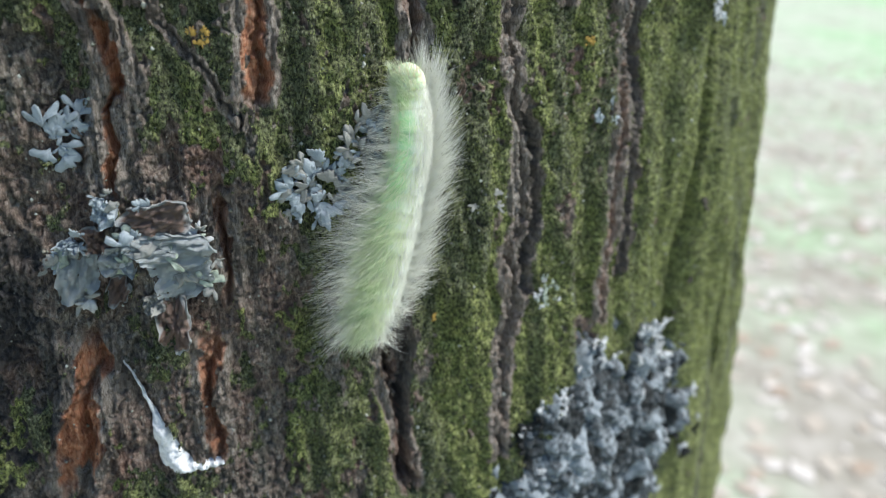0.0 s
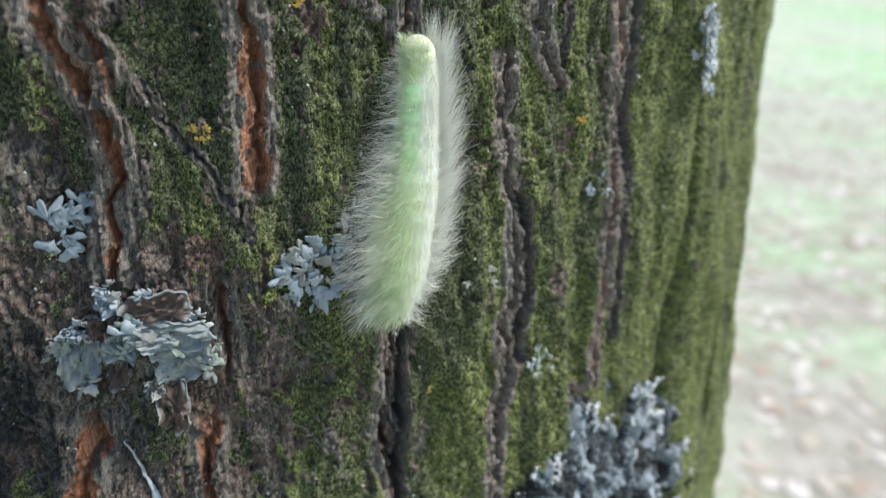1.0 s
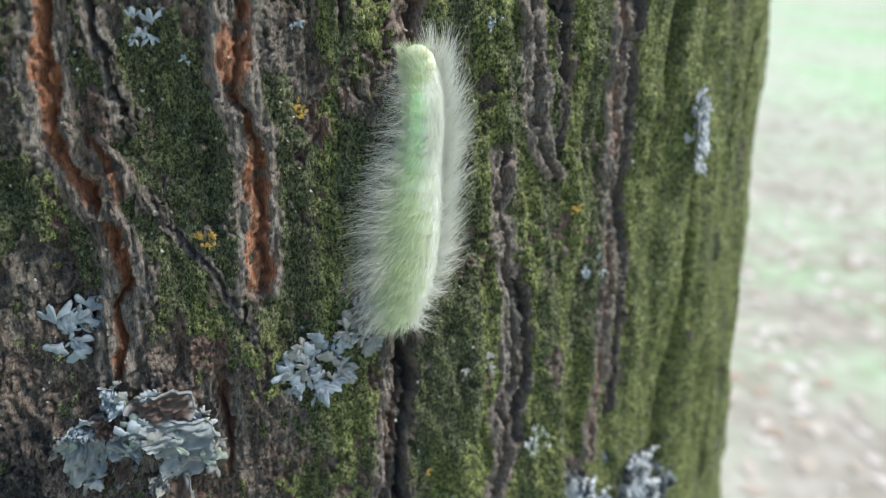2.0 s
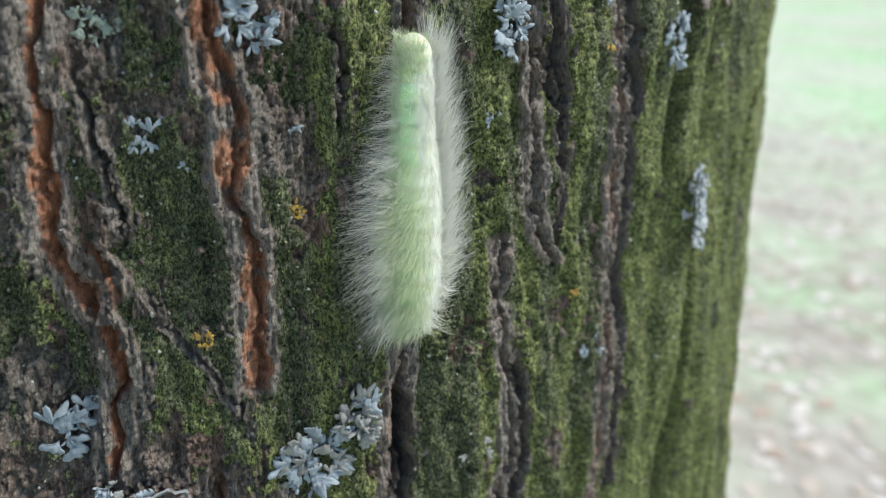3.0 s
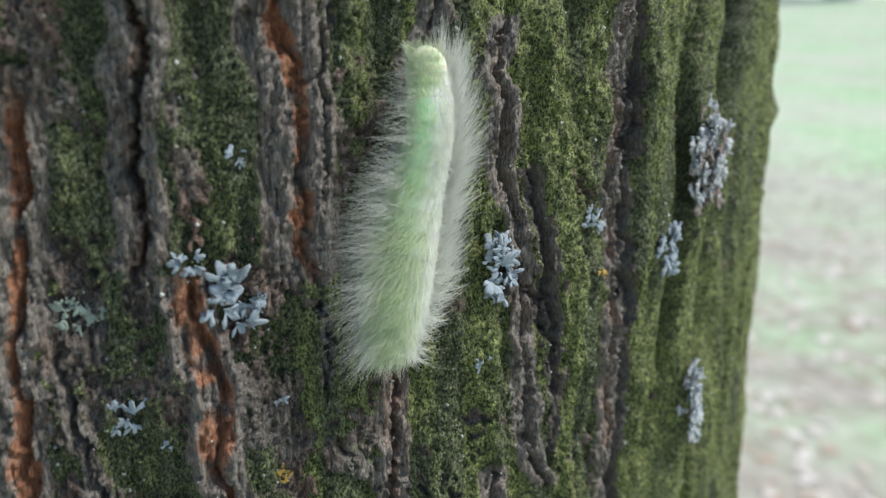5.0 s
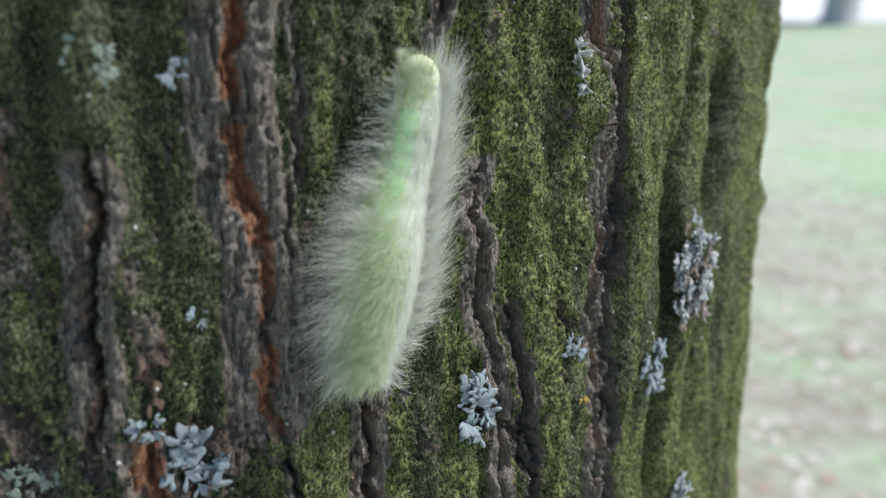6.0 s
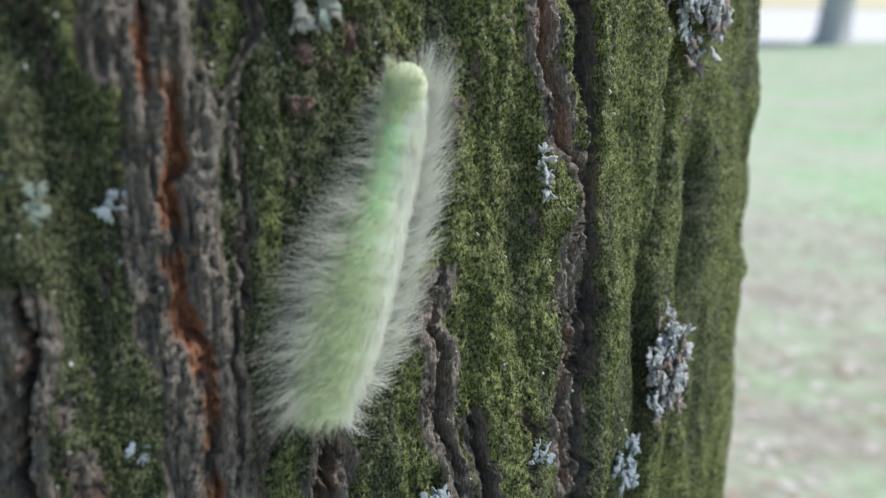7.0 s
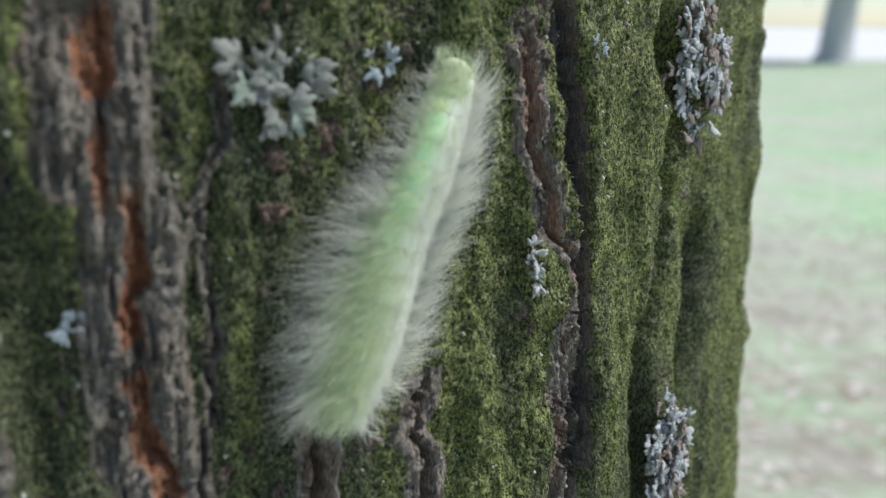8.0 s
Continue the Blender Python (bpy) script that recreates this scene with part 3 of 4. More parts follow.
def far_tree(x, y, girth, seed):
    rng = np.random.default_rng(seed)
    ob = new("tree")
    ob.location = (x, y, 0)
    tagged(ob, "distant leafy tree at the edge of the lawn", "tree", "trees beyond the lawn")
    link_mesh("trunk", limb_mesh([(0, 0, -0.1), (0.02, 0, 0.4), (0, 0.05, 2), (0.1, 0, 4.2), (0.1, 0.1, 6.5)], [girth * 1.5, girth * 1.1, girth, girth * 0.8, girth * 0.3], seed=seed), FARBARK, ob)
    tips = []
    for k in range(6):
        a = k * 1.05 + rng.uniform(-0.3, 0.3)
        tip = (2.6 * math.cos(a), 2.6 * math.sin(a), 5.6 + rng.uniform(-0.6, 1.6))
        mid = (1.2 * math.cos(a), 1.2 * math.sin(a), 4.6)
        link_mesh("limb", limb_mesh([(0.08, 0.03, 3.4 + 0.2 * k), mid, tip], [girth * 0.45, girth * 0.3, girth * 0.08], 8, k), FARBARK, ob)
        tips += [tip, mid]
    link_mesh("crown", crown_mesh(rng, tips + [(0, 0, 7)], (0.9, 0.9, 0.7), 2500, 0.28), LEAVES, ob)


LITTER = island_material("dry_leaves", (0.42, 0.33, 0.25), (0.54, 0.49, 0.41), (0.74, 0.7, 0.65), 0.8)


def leaf_litter():
    """Dry curled leaves on the ground round the tree, thinning out into the lawn."""
    rng = np.random.default_rng(22)
    n = 15000
    r = 0.35 + 6.5 * rng.random(n) ** 0.8
    a = rng.uniform(0, 2 * math.pi, n)
    c = np.stack([r * np.cos(a), r * np.sin(a), np.full(n, 0.004) + 0.03 * fbm(r * np.cos(a) / 1.5, r * np.sin(a) / 1.5, 5, 2)], -1)
    t = rng.uniform(0, 2 * math.pi, n)
    u = np.stack([np.cos(t), np.sin(t), rng.normal(0, 0.015, n)], -1)
    w = np.stack([-np.sin(t), np.cos(t), rng.normal(0, 0.015, n)], -1)
    ln = rng.uniform(0.03, 0.1, (n, 1))
    up = np.array([0, 0, 1.0]) * ln
    v = np.stack([c, c + 0.5 * ln * u + 0.32 * ln * w + 0.01 * up, c + ln * u + 0.01 * up, c + 0.5 * ln * u - 0.32 * ln * w + 0.01 * up], 1).reshape(-1, 3)
    f = ((np.arange(n) * 4)[:, None, None] + np.array([[0, 1, 2], [0, 2, 3]])[None]).reshape(-1, 3)
    ob = link_mesh("leaf_litter", mesh_arrays("leaf_litter", v, f, False), LITTER)
    tagged(ob, "dry pale fallen leaves scattered on the lawn", "leaves", kind="stuff")


leaf_litter()
pale_far_sheet()
ground()
far_tree(17.0, 33.0, 0.62, 3)


# ---- the caterpillar ----
SEGMENTS = 12


def strands(rng, roots, ways, lengths, thick, sag):
    """Tapered, slightly bent three-sided hairs, as arrays of vertices and faces."""
    n, k = len(roots), 4
    t = np.linspace(0, 1, k)
    ways = ways / np.linalg.norm(ways, axis=1)[:, None]
    side = np.cross(ways, rng.normal(size=(n, 3)))
    side /= np.linalg.norm(side, axis=1)[:, None]
    other = np.cross(ways, side)
    bend = side * rng.normal(0, 0.2, (n, 1)) + other * rng.normal(0, 0.2, (n, 1)) + np.array(sag)
    mid = roots[:, None] + lengths[:, None, None] * (ways[:, None] * t[None, :, None] + bend[:, None] * (t ** 2)[None, :, None])
    r = (thick[:, None] * (1 - 0.75 * t[None] ** 1.5))[..., None]
    ring = [mid + r * (math.cos(a) * side[:, None] + math.sin(a) * other[:, None]) for a in (0, 2.094, 4.189)]
    v = np.stack(ring, 2).reshape(-1, 3)
    base = (np.arange(n) * k * 3)[:, None, None, None] + (np.arange(k - 1) * 3)[None, :, None, None]
    q = np.array([[0, 1, 4, 3], [1, 2, 5, 4], [2, 0, 3, 5]])[None, None]
    return v, (base + q).reshape(-1, 4)


def ring_body(ry, rx, rz, seed, blunt=4.0):
    """One soft body ring, a little pinched at both ends, in mm."""
    nu, nv = 18, 32
    u = np.sin(np.linspace(-math.pi / 2, math.pi / 2, nu))
    a = np.linspace(0, 2 * math.pi, nv + 1)[:-1]
    U, A = np.meshgrid(u, a, indexing="ij")
    fat = np.clip(1 - np.abs(U) ** blunt, 0, 1) ** (0.5 if blunt < 3 else 0.42) * (1 + 0.03 * fbm(U * 2 + seed, A * 2, 9, 2))
    x, z = rx * fat * np.cos(A), rz * fat * np.sin(A)
    v = np.stack([x, ry * U, z], -1).reshape(-1, 3)
    i, j = np.arange(nu - 1)[:, None] * nv, np.arange(nv)[None]
    jn = (j + 1) % nv
    return v, np.stack([i + j, i + nv + j, i + nv + jn, i + jn], -1).reshape(-1, 4)


def caterpillar():
    body = new("caterpillar")
    tagged(body, "pale green hairy caterpillar crawling up the mossy bark", "caterpillar")
    rng = np.random.default_rng(4)
    rings = []
    for k in range(SEGMENTS + 1):
        u = 1 - (k + 0.3) / (SEGMENTS + 0.6)  # 1 at the face, 0 at the tail
        if k == 0:
            rx, rz, ry = 2.6, 2.35, 2.9
        else:
            fat = min(1, max(0, (0.8 - u) / 0.5))
            fat = 2.9 + 1.25 * fat * fat * (3 - 2 * fat) - (1.15 if k == SEGMENTS else 0.45 if k == SEGMENTS - 1 else 0.2 if k == 1 else 0)
            rx, rz, ry = fat, 0.82 * fat, 3.2
        v, f = ring_body(ry, rx, rz, k, 2.0 if k == 0 else 2.6 if k == SEGMENTS else 3.6)
        name = "head" if k == 0 else "body_segment"
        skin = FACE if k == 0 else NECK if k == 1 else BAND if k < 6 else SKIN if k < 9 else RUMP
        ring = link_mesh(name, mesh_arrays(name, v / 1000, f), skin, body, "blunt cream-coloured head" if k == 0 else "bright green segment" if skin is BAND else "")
        # long hairs: on one flank they lean forwards, on the other they stand square; both fan out at the ends
        back = max(0, k - 8) / 4
        lean_of = {1: 0.6 + 0.9 * max(u - 0.6, 0) - 1.5 * back ** 1.5, -1: 0.05 + 1.2 * max(u - 0.7, 0) - 0.9 * back}
        out_v, out_f, base = [], [], 0

        def grow(roots, ways, lengths, thick, sag):
            nonlocal base
            v, f = strands(rng, roots, ways, lengths, np.full(len(roots), thick), sag)
            out_v.append(v)
            out_f.append(f + base)
            base += len(v)

        def bundle(name, material, label):
            nonlocal base
            link_mesh(name, mesh_arrays(name, np.concatenate(out_v) / 1000, np.concatenate(out_f), False), material, ring, label)
            out_v.clear(), out_f.clear()
            base = 0

        for side in (-1, 1):
            for wart in (-0.5, -0.25, 0.0) if side > 0 else (-0.35, 0.0, 0.4):
                for _ in range(6):
                    n = 9 if k == 0 else (18 if side > 0 else 10 if u < 0.6 else 6)
                    a = wart + rng.normal(0, 0.16, n)
                    y = rng.uniform(-0.9, 0.9) * ry + rng.normal(0, 0.3, n)
                    lean = rng.uniform(0.3, 3.0) if k == 0 else lean_of[side] + rng.normal(0, 0.16)
                    roots = np.stack([0.92 * side * rx * np.cos(a), y, 0.92 * rz * np.sin(a)], -1)
                    ways = np.stack([side * np.cos(a), lean + rng.normal(0, 0.16, n), 0.8 * np.sin(a) + (0.3 if side > 0 else 0.12)], -1) + rng.normal(0, 0.12, (n, 3))
                    reach = 0.95 + 0.2 * min(1, (1 - u) / 0.5) if side > 0 else 0.42 + 0.78 * min(1, (1 - u) / 0.6)
                    reach *= 0.85 if k >= SEGMENTS - 1 else 0.62 if k == 0 else 1
                    grow(roots, ways, rng.uniform(2.6, 6.8, n) * reach, 0.033 if side > 0 else 0.019, (-0.2, 0.38, -0.1) if side > 0 else (0.0, -0.18, -0.08))
        bundle("long_hairs", HAIR, "long whitish hairs")
        # a soft coat on the back, combed backwards, thin at the front and dense towards the tail
        full = min(1, max(0, (0.72 - u) / 0.4))
        n = 800 if k == 0 else int(280 + 570 * full)
        a = 1.0 + (math.pi - 1.05) * rng.random(n) ** 0.7
        roots = np.stack([0.97 * rx * np.cos(a), rng.uniform(-0.9, 0.9, n) * ry, 0.97 * rz * np.sin(a)], -1)
        ways = np.stack([0.5 * np.cos(a) - 0.35, rng.normal(-0.8 if k > 3 else 1.1 if k == 0 else 0.4, 0.35, n), (0.35 if k > 3 else 0.8) * np.sin(a)], -1)
        grow(roots, ways, rng.uniform(0.9, 2.0, n) * (0.75 + 1.0 * full), 0.026, (0, 0, -0.15))
        bundle("coat", COAT, "soft yellowish coat")
        if k > 0:
            # dense white down lying flat along the flank, sparse on the other one
            n = 430
            a = np.where(rng.random(n) < 0.85, np.clip(rng.normal(0.95, 0.45, n), 0.05, 2.0), math.pi - rng.uniform(0.1, 0.6, n))
            roots = np.stack([rx * np.cos(a), rng.uniform(-0.85, 0.85, n) * ry, rz * np.sin(a)], -1)
            ways = np.stack([0.3 * np.cos(a), rng.normal(-1.0, 0.2, n), 0.27 * np.sin(a)], -1)
            grow(roots, ways, rng.uniform(0.8, 1.7, n), 0.028, (0, 0, -0.05))
            bundle("down", HAIR, "flat white down")
        if k == SEGMENTS:
            n = 110
            roots = np.stack([rng.uniform(-0.8, 0.8, n) * rx, rng.uniform(-0.9, -0.2, n) * ry, rng.uniform(-0.2, 0.8, n) * rz], -1)
            grow(roots, np.stack([rng.normal(0, 0.45, n) - 0.1, np.full(n, -1.0), rng.normal(0.05, 0.2, n)], -1), rng.uniform(1.8, 4.4, n), 0.024, (0, 0, -0.1))
            bundle("tail_tuft", HAIR, "whitish tuft of hairs")
            n = 12
            roots = np.stack([rng.uniform(-0.5, 0.5, n) * rx, np.full(n, -0.8 * ry), rng.uniform(-0.2, 0.6, n) * rz], -1)
            grow(roots, np.stack([rng.normal(0, 0.3, n), np.full(n, -1.0), rng.normal(0, 0.12, n)], -1), rng.uniform(4.5, 8.5, n), 0.02, (0, 0, -0.1))
            bundle("tail_hairs", DARK_HAIR, "sparse long dark brown hairs")
        rings.append(ring)
    return body, rings


CATERPILLAR, RINGS = caterpillar()


# ---- lichens and other growth on the bark ----
def lobe_mesh(seed, notch=0.3):
    """A rounded, notched lobe that widens from its foot, 1 m long and wide, slightly cupped."""
    rng = np.random.default_rng(seed)
    na, nr = 26, 5
    a = np.linspace(-1.15, 1.15, na)
    fingers = rng.choice([1.36, 2.0, 2.73, 2.73, 3.4])
    corner = (1 - (np.abs(a) / 1.16) ** 5) ** 0.5
    edge = (0.57 + 0.35 * np.abs(np.cos(a * fingers + rng.normal(0, 0.2))) ** 0.4 + notch * 0.14 * np.sin(a * rng.uniform(5, 8) + rng.uniform(0, 6))) * (0.55 + 0.45 * corner) * (1 + 0.75 * fbm(a * 1.7 + 9.1 * seed, a * 0 + seed, 51, 3, 0.6)) + rng.normal(0, 0.012, na)
    rows = np.linspace(0.06, 1, nr)
    top = []
    for r in rows:
        w = a * (0.28 + 0.55 * r)
        x, y = np.sin(w) * edge * r, np.cos(w) * edge * r
        z = 0.05 * r * r + 0.28 * fbm(x * 2.4 + seed, y * 2.4, 55, 3, 0.6) - 0.04 * (r == 1)
        top.append(np.stack([x, y, z], -1))
    top = np.array(top).reshape(-1, 3)
    low = top - np.array([0, 0, 0.15])
    v = np.concatenate([top, low])
    f, n = [], na * nr
    for r in range(nr - 1):
        for c in range(na - 1):
            p = r * na + c
            f.append((p, p + 1, p + na + 1, p + na))
            f.append((n + p, n + p + na, n + p + na + 1, n + p + 1))
    for c in range(na - 1):
        p = (nr - 1) * na + c
        f.append((p, p + 1, n + p + 1, n + p))
    for r in range(nr - 1):
        for c in (0, na - 1):
            p = r * na + c
            f.append((p, p + na, n + p + na, n + p))
    return mesh_arrays("lobe", v, np.array(f))


LOBES = {}


def lobe_of(material, k):
    key = (material.name, k)
    if key not in LOBES:
        LOBES[key] = lobe_mesh(k, 0.15 + 0.06 * (k % 5))
        LOBES[key].materials.append(material)
    return LOBES[key]


def lichen(label, s, h, width, height, count, size, material=LICHEN, other=None, seed=1, raised=0.3, group="lichens on the bark", tilt=12):
    """Lobes that spread from the middle of a patch of that width and height, in mm."""
    rng = random.Random(seed * 101 + int(s * 10))
    base = on_bark(s, h)
    ob = new("lichen")
    ob.matrix_world = base
    tagged(ob, label, "lichen", group)
    back = base.inverted()
    gs, gh = np.meshgrid(np.linspace(s - width / 2, s + width / 2, 11), np.linspace(h - height / 2, h + height / 2, 11))
    least = float(np.percentile(relief(gs, gh)[0], 85 if max(width, height) < 5 else 65)) - 0.15
    for k in range(count):
        r = math.sqrt((k + 0.4) / count)
        a = k * 2.4 + rng.uniform(-0.5, 0.5)
        ds, dh = 0.5 * width * r * math.cos(a) + rng.gauss(0, 0.09 * width), 0.5 * height * r * math.sin(a) + rng.gauss(0, 0.09 * height)
        z = 1.3 * size * rng.uniform(0.55, 1.2)
        # the foot lies inwards of the lobe's tip
        foot = max(0.72, 1 - 2.4 * size / min(width, height))
        m = on_bark(s + ds * foot, h + dh * foot, raised * rng.uniform(0.2, 1.2), least)
        face = math.degrees(math.atan2(dh, ds)) - 90 + rng.uniform(-75, 75) + (rng.uniform(0, 360) if k < 0.4 * count else 0)
        m = m @ pose(0, 0, 0, 0, 0, face) @ pose(0, 0, 0, rng.uniform(-5, tilt), rng.uniform(-11, 11), 0) @ Matrix.Diagonal((z * 0.001, z * 0.001, z * 0.0009, 1))
        lobe = new("lobe", lobe_of(other if other and rng.random() < 0.35 else material, rng.randrange(9)))
        lobe.parent = ob
        lobe.matrix_basis = back @ m
    return ob


def knot_lichen():
    """A thick lumpy crust over the knot, with leafy lobes on its rim."""
    base = on_bark(128, -126)
    back = base.inverted()
    ob = new("lichen")
    ob.matrix_world = base
    tagged(ob, "large lumpy grey-white lichen covering a knot in the bark", "lichen", "lichens on the bark")
    sa, ha = np.arange(96, 171, 0.36), np.arange(-166, -97, 0.36)
    S, H = np.meshgrid(sa, ha)

    def mask(S, H):
        r = np.hypot((S - 134) / 30, (H + 133) / 29)
        notch = np.exp(-((S - 136 - 0.25 * (H + 118)) / 1.6) ** 2) * ease(-126, -121, H)
        return 1 - r + 0.24 * fbm(S / 6, H / 6, 201, 3) - 0.6 * notch

    m = mask(S, H)
    ws, wh = S + 1.6 * fbm(S / 3, H / 3, 203, 3), H + 1.6 * fbm(S / 3, H / 3, 205, 3)
    c1, c2, own = cells(ws / 4.2, wh / 4.6, 207)
    d1, d2, mine = cells(ws / 1.3, wh / 1.4, 209)
    lift = 3.4 * ease(-0.05, 0.2, m) - 1.6 + (1.5 - 2.7 * c1) * (0.4 + own) + (0.7 - 1.3 * d1) * (0.4 + mine) + 0.6 * fbm(S / 1.1, H / 1.1, 211, 3)
    z = relief(S, H, False)[0]
    flat = np.array(back @ TRUNK)
    v = trunk_place(S, H, z + lift).reshape(-1, 3) @ flat[:3, :3].T + flat[:3, 3]
    nr, nc = S.shape
    i, j = np.arange(nr - 1)[:, None] * nc, np.arange(nc - 1)[None]
    f = np.stack([i + j, i + j + 1, i + nc + j + 1, i + nc + j], -1)[(m > -0.08)[:-1, :-1]]
    me = mesh_arrays("crust", v, f.reshape(-1, 4))
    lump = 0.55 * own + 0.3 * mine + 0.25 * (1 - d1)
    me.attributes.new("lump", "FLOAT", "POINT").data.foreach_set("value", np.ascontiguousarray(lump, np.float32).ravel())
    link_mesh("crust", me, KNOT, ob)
    rng = random.Random(6)
    count = 0
    while count < 95:
        s, h = rng.uniform(100, 168), rng.uniform(-152, -99)
        k = float(mask(np.array([s]), np.array([h]))[0])
        if not (0.0 < k < 0.22 or (k > 0.22 and rng.random() < 0.06)):
            continue
        count += 1
        e = rng.uniform(1.6, 3.4) / 1000
        lobe = new("lobe", lobe_of(PALE if h > -117 or rng.random() < 0.3 else KNOT, rng.randrange(9)))
        lobe.parent = ob
        out = math.degrees(math.atan2(h + 133, s - 134)) - 90
        lobe.matrix_basis = back @ on_bark(s, h, rng.uniform(1.0, 2.6)) @ pose(0, 0, 0, 0, 0, out + rng.uniform(-60, 60)) @ pose(0, 0, 0, rng.uniform(-10, 35), rng.uniform(-20, 20)) @ Matrix.Diagonal((e, e, e, 1))


GREY = "blue-grey leafy lichen with rounded lobes on the bark"
TINY = "tiny pale grey lichen tuft on the mossy bark"
lichen(GREY, 40.3, -55.6, 7.4, 6.2, 14, 2.3, seed=1)
lichen("dense blue-grey lichen clump beside a bark furrow", 73.2, -65.9, 11, 9.5, 44, 2.4, other=DULL, seed=3, raised=0.9, tilt=28)
lichen("grey lichen creeping along a furrow", 80.0, -59.6, 5.4, 9.5, 26, 2.1, DULL, other=LICHEN, seed=4, raised=0.8, tilt=45)
lichen("small crumbly grey lichen on moss", 101.7, -71.4, 7.5, 4.4, 14, 1.2, DULL, seed=5)
knot_lichen()
lichen("long narrow grey lichen on a bark ridge", 155.8, -36.2, 6.5, 20, 90, 1.4, PALE, other=LICHEN, seed=7, raised=1.6, tilt=35)
lichen("powdery pale green-grey lichen on moss", 115.0, -90.4, 5.5, 9.0, 26, 1.0, CRUST, other=PALE, seed=35, raised=0.2, tilt=25)
lichen(TINY, 128.9, -59.4, 8.0, 4.6, 7, 1.5, seed=8)
lichen(GREY, 54.2, -15.7, 4.1, 4.9, 7, 1.7, seed=9)
lichen(TINY, 59.3, -19.8, 1.2, 1.4, 2, 0.9, seed=10)
lichen(TINY, 73.2, -14.9, 1.4, 1.1, 3, 0.8, seed=11)
lichen(TINY, 103.3, -15.2, 2.0, 1.6, 4, 0.9, seed=12)
lichen("grey lichen tuft on a green ridge", 145.5, -4.1, 6.5, 9.0, 18, 1.9, seed=13, raised=1.0, tilt=45)
lichen("branching grey-white lichen hanging over a furrow", 106.2, -1.0, 5.5, 11.0, 34, 1.8, seed=14, raised=1.6, tilt=35)
lichen(GREY, 63.3, 4.4, 2.6, 3.0, 6, 1.5, seed=15, raised=0.9)
lichen(GREY, 68.3, -1.2, 6.4, 7.8, 15, 2.1, seed=16, raised=0.8)
lichen("flat pale crusty lichen on grey bark", 49.9, -1.4, 6.2, 4.2, 16, 1.2, CRUST, seed=17, raised=0.1, tilt=10)
lichen(TINY, 70.0, 16.9, 2.2, 1.9, 4, 1.0, seed=18)
lichen(TINY, 124.8, 3.3, 4.0, 3.4, 7, 1.4, seed=20)
lichen("shaggy grey-white lichen clump with dark hollows", 154.5, 11.0, 11, 20, 130, 1.8, PALE, other=TAN, seed=21, raised=2.0, tilt=32)
lichen("flat pale green crusty lichen", 61.2, 45.8, 6.4, 5.0, 20, 1.1, CRUST, seed=22, raised=0.1, tilt=10)
lichen(TINY, 69.4, 45.3, 2.4, 2.8, 6, 1.1, seed=23)
lichen("white curled lichen along the edge of a crack", 123.4, 45.3, 1.8, 8.4, 12, 1.4, PALE, seed=25, raised=0.9, tilt=60)
lichen(TINY, 101.9, 71.0, 2.6, 2.3, 4, 1.5, seed=26, raised=0.6)
lichen("grey leafy lichen with upturned lobes on moss", 90.5, 67.7, 10.8, 9.8, 26, 2.5, DULL, other=CRUST, seed=27, raised=0.7, tilt=40)
lichen("shaggy grey lichen clump with dark hollows", 161.5, 73.0, 14, 27, 130, 2.1, PALE, other=TAN, seed=28, raised=2.0, tilt=35)
lichen(TINY, 134.3, 73.8, 2.0, 2.8, 4, 1.0, seed=29)
lichen("small orange-yellow lichen on moss", 59.3, -43.4, 3.2, 2.5, 22, 0.5, ORANGE, seed=30)
lichen("small orange lichen on moss", 121.4, -46.6, 3.0, 1.6, 15, 0.45, ORANGE, seed=31)
lichen("small orange-yellow lichen on moss", 73.4, -26.5, 2.3, 2.1, 16, 0.45, ORANGE, seed=32)
lichen("tiny orange lichen on moss", 92.5, -90.4, 1.0, 1.0, 3, 0.6, ORANGE, seed=33)
lichen("tiny round orange lichen cup on moss", 127.6, -5.8, 1.8, 1.6, 4, 0.8, ORANGE, seed=34)


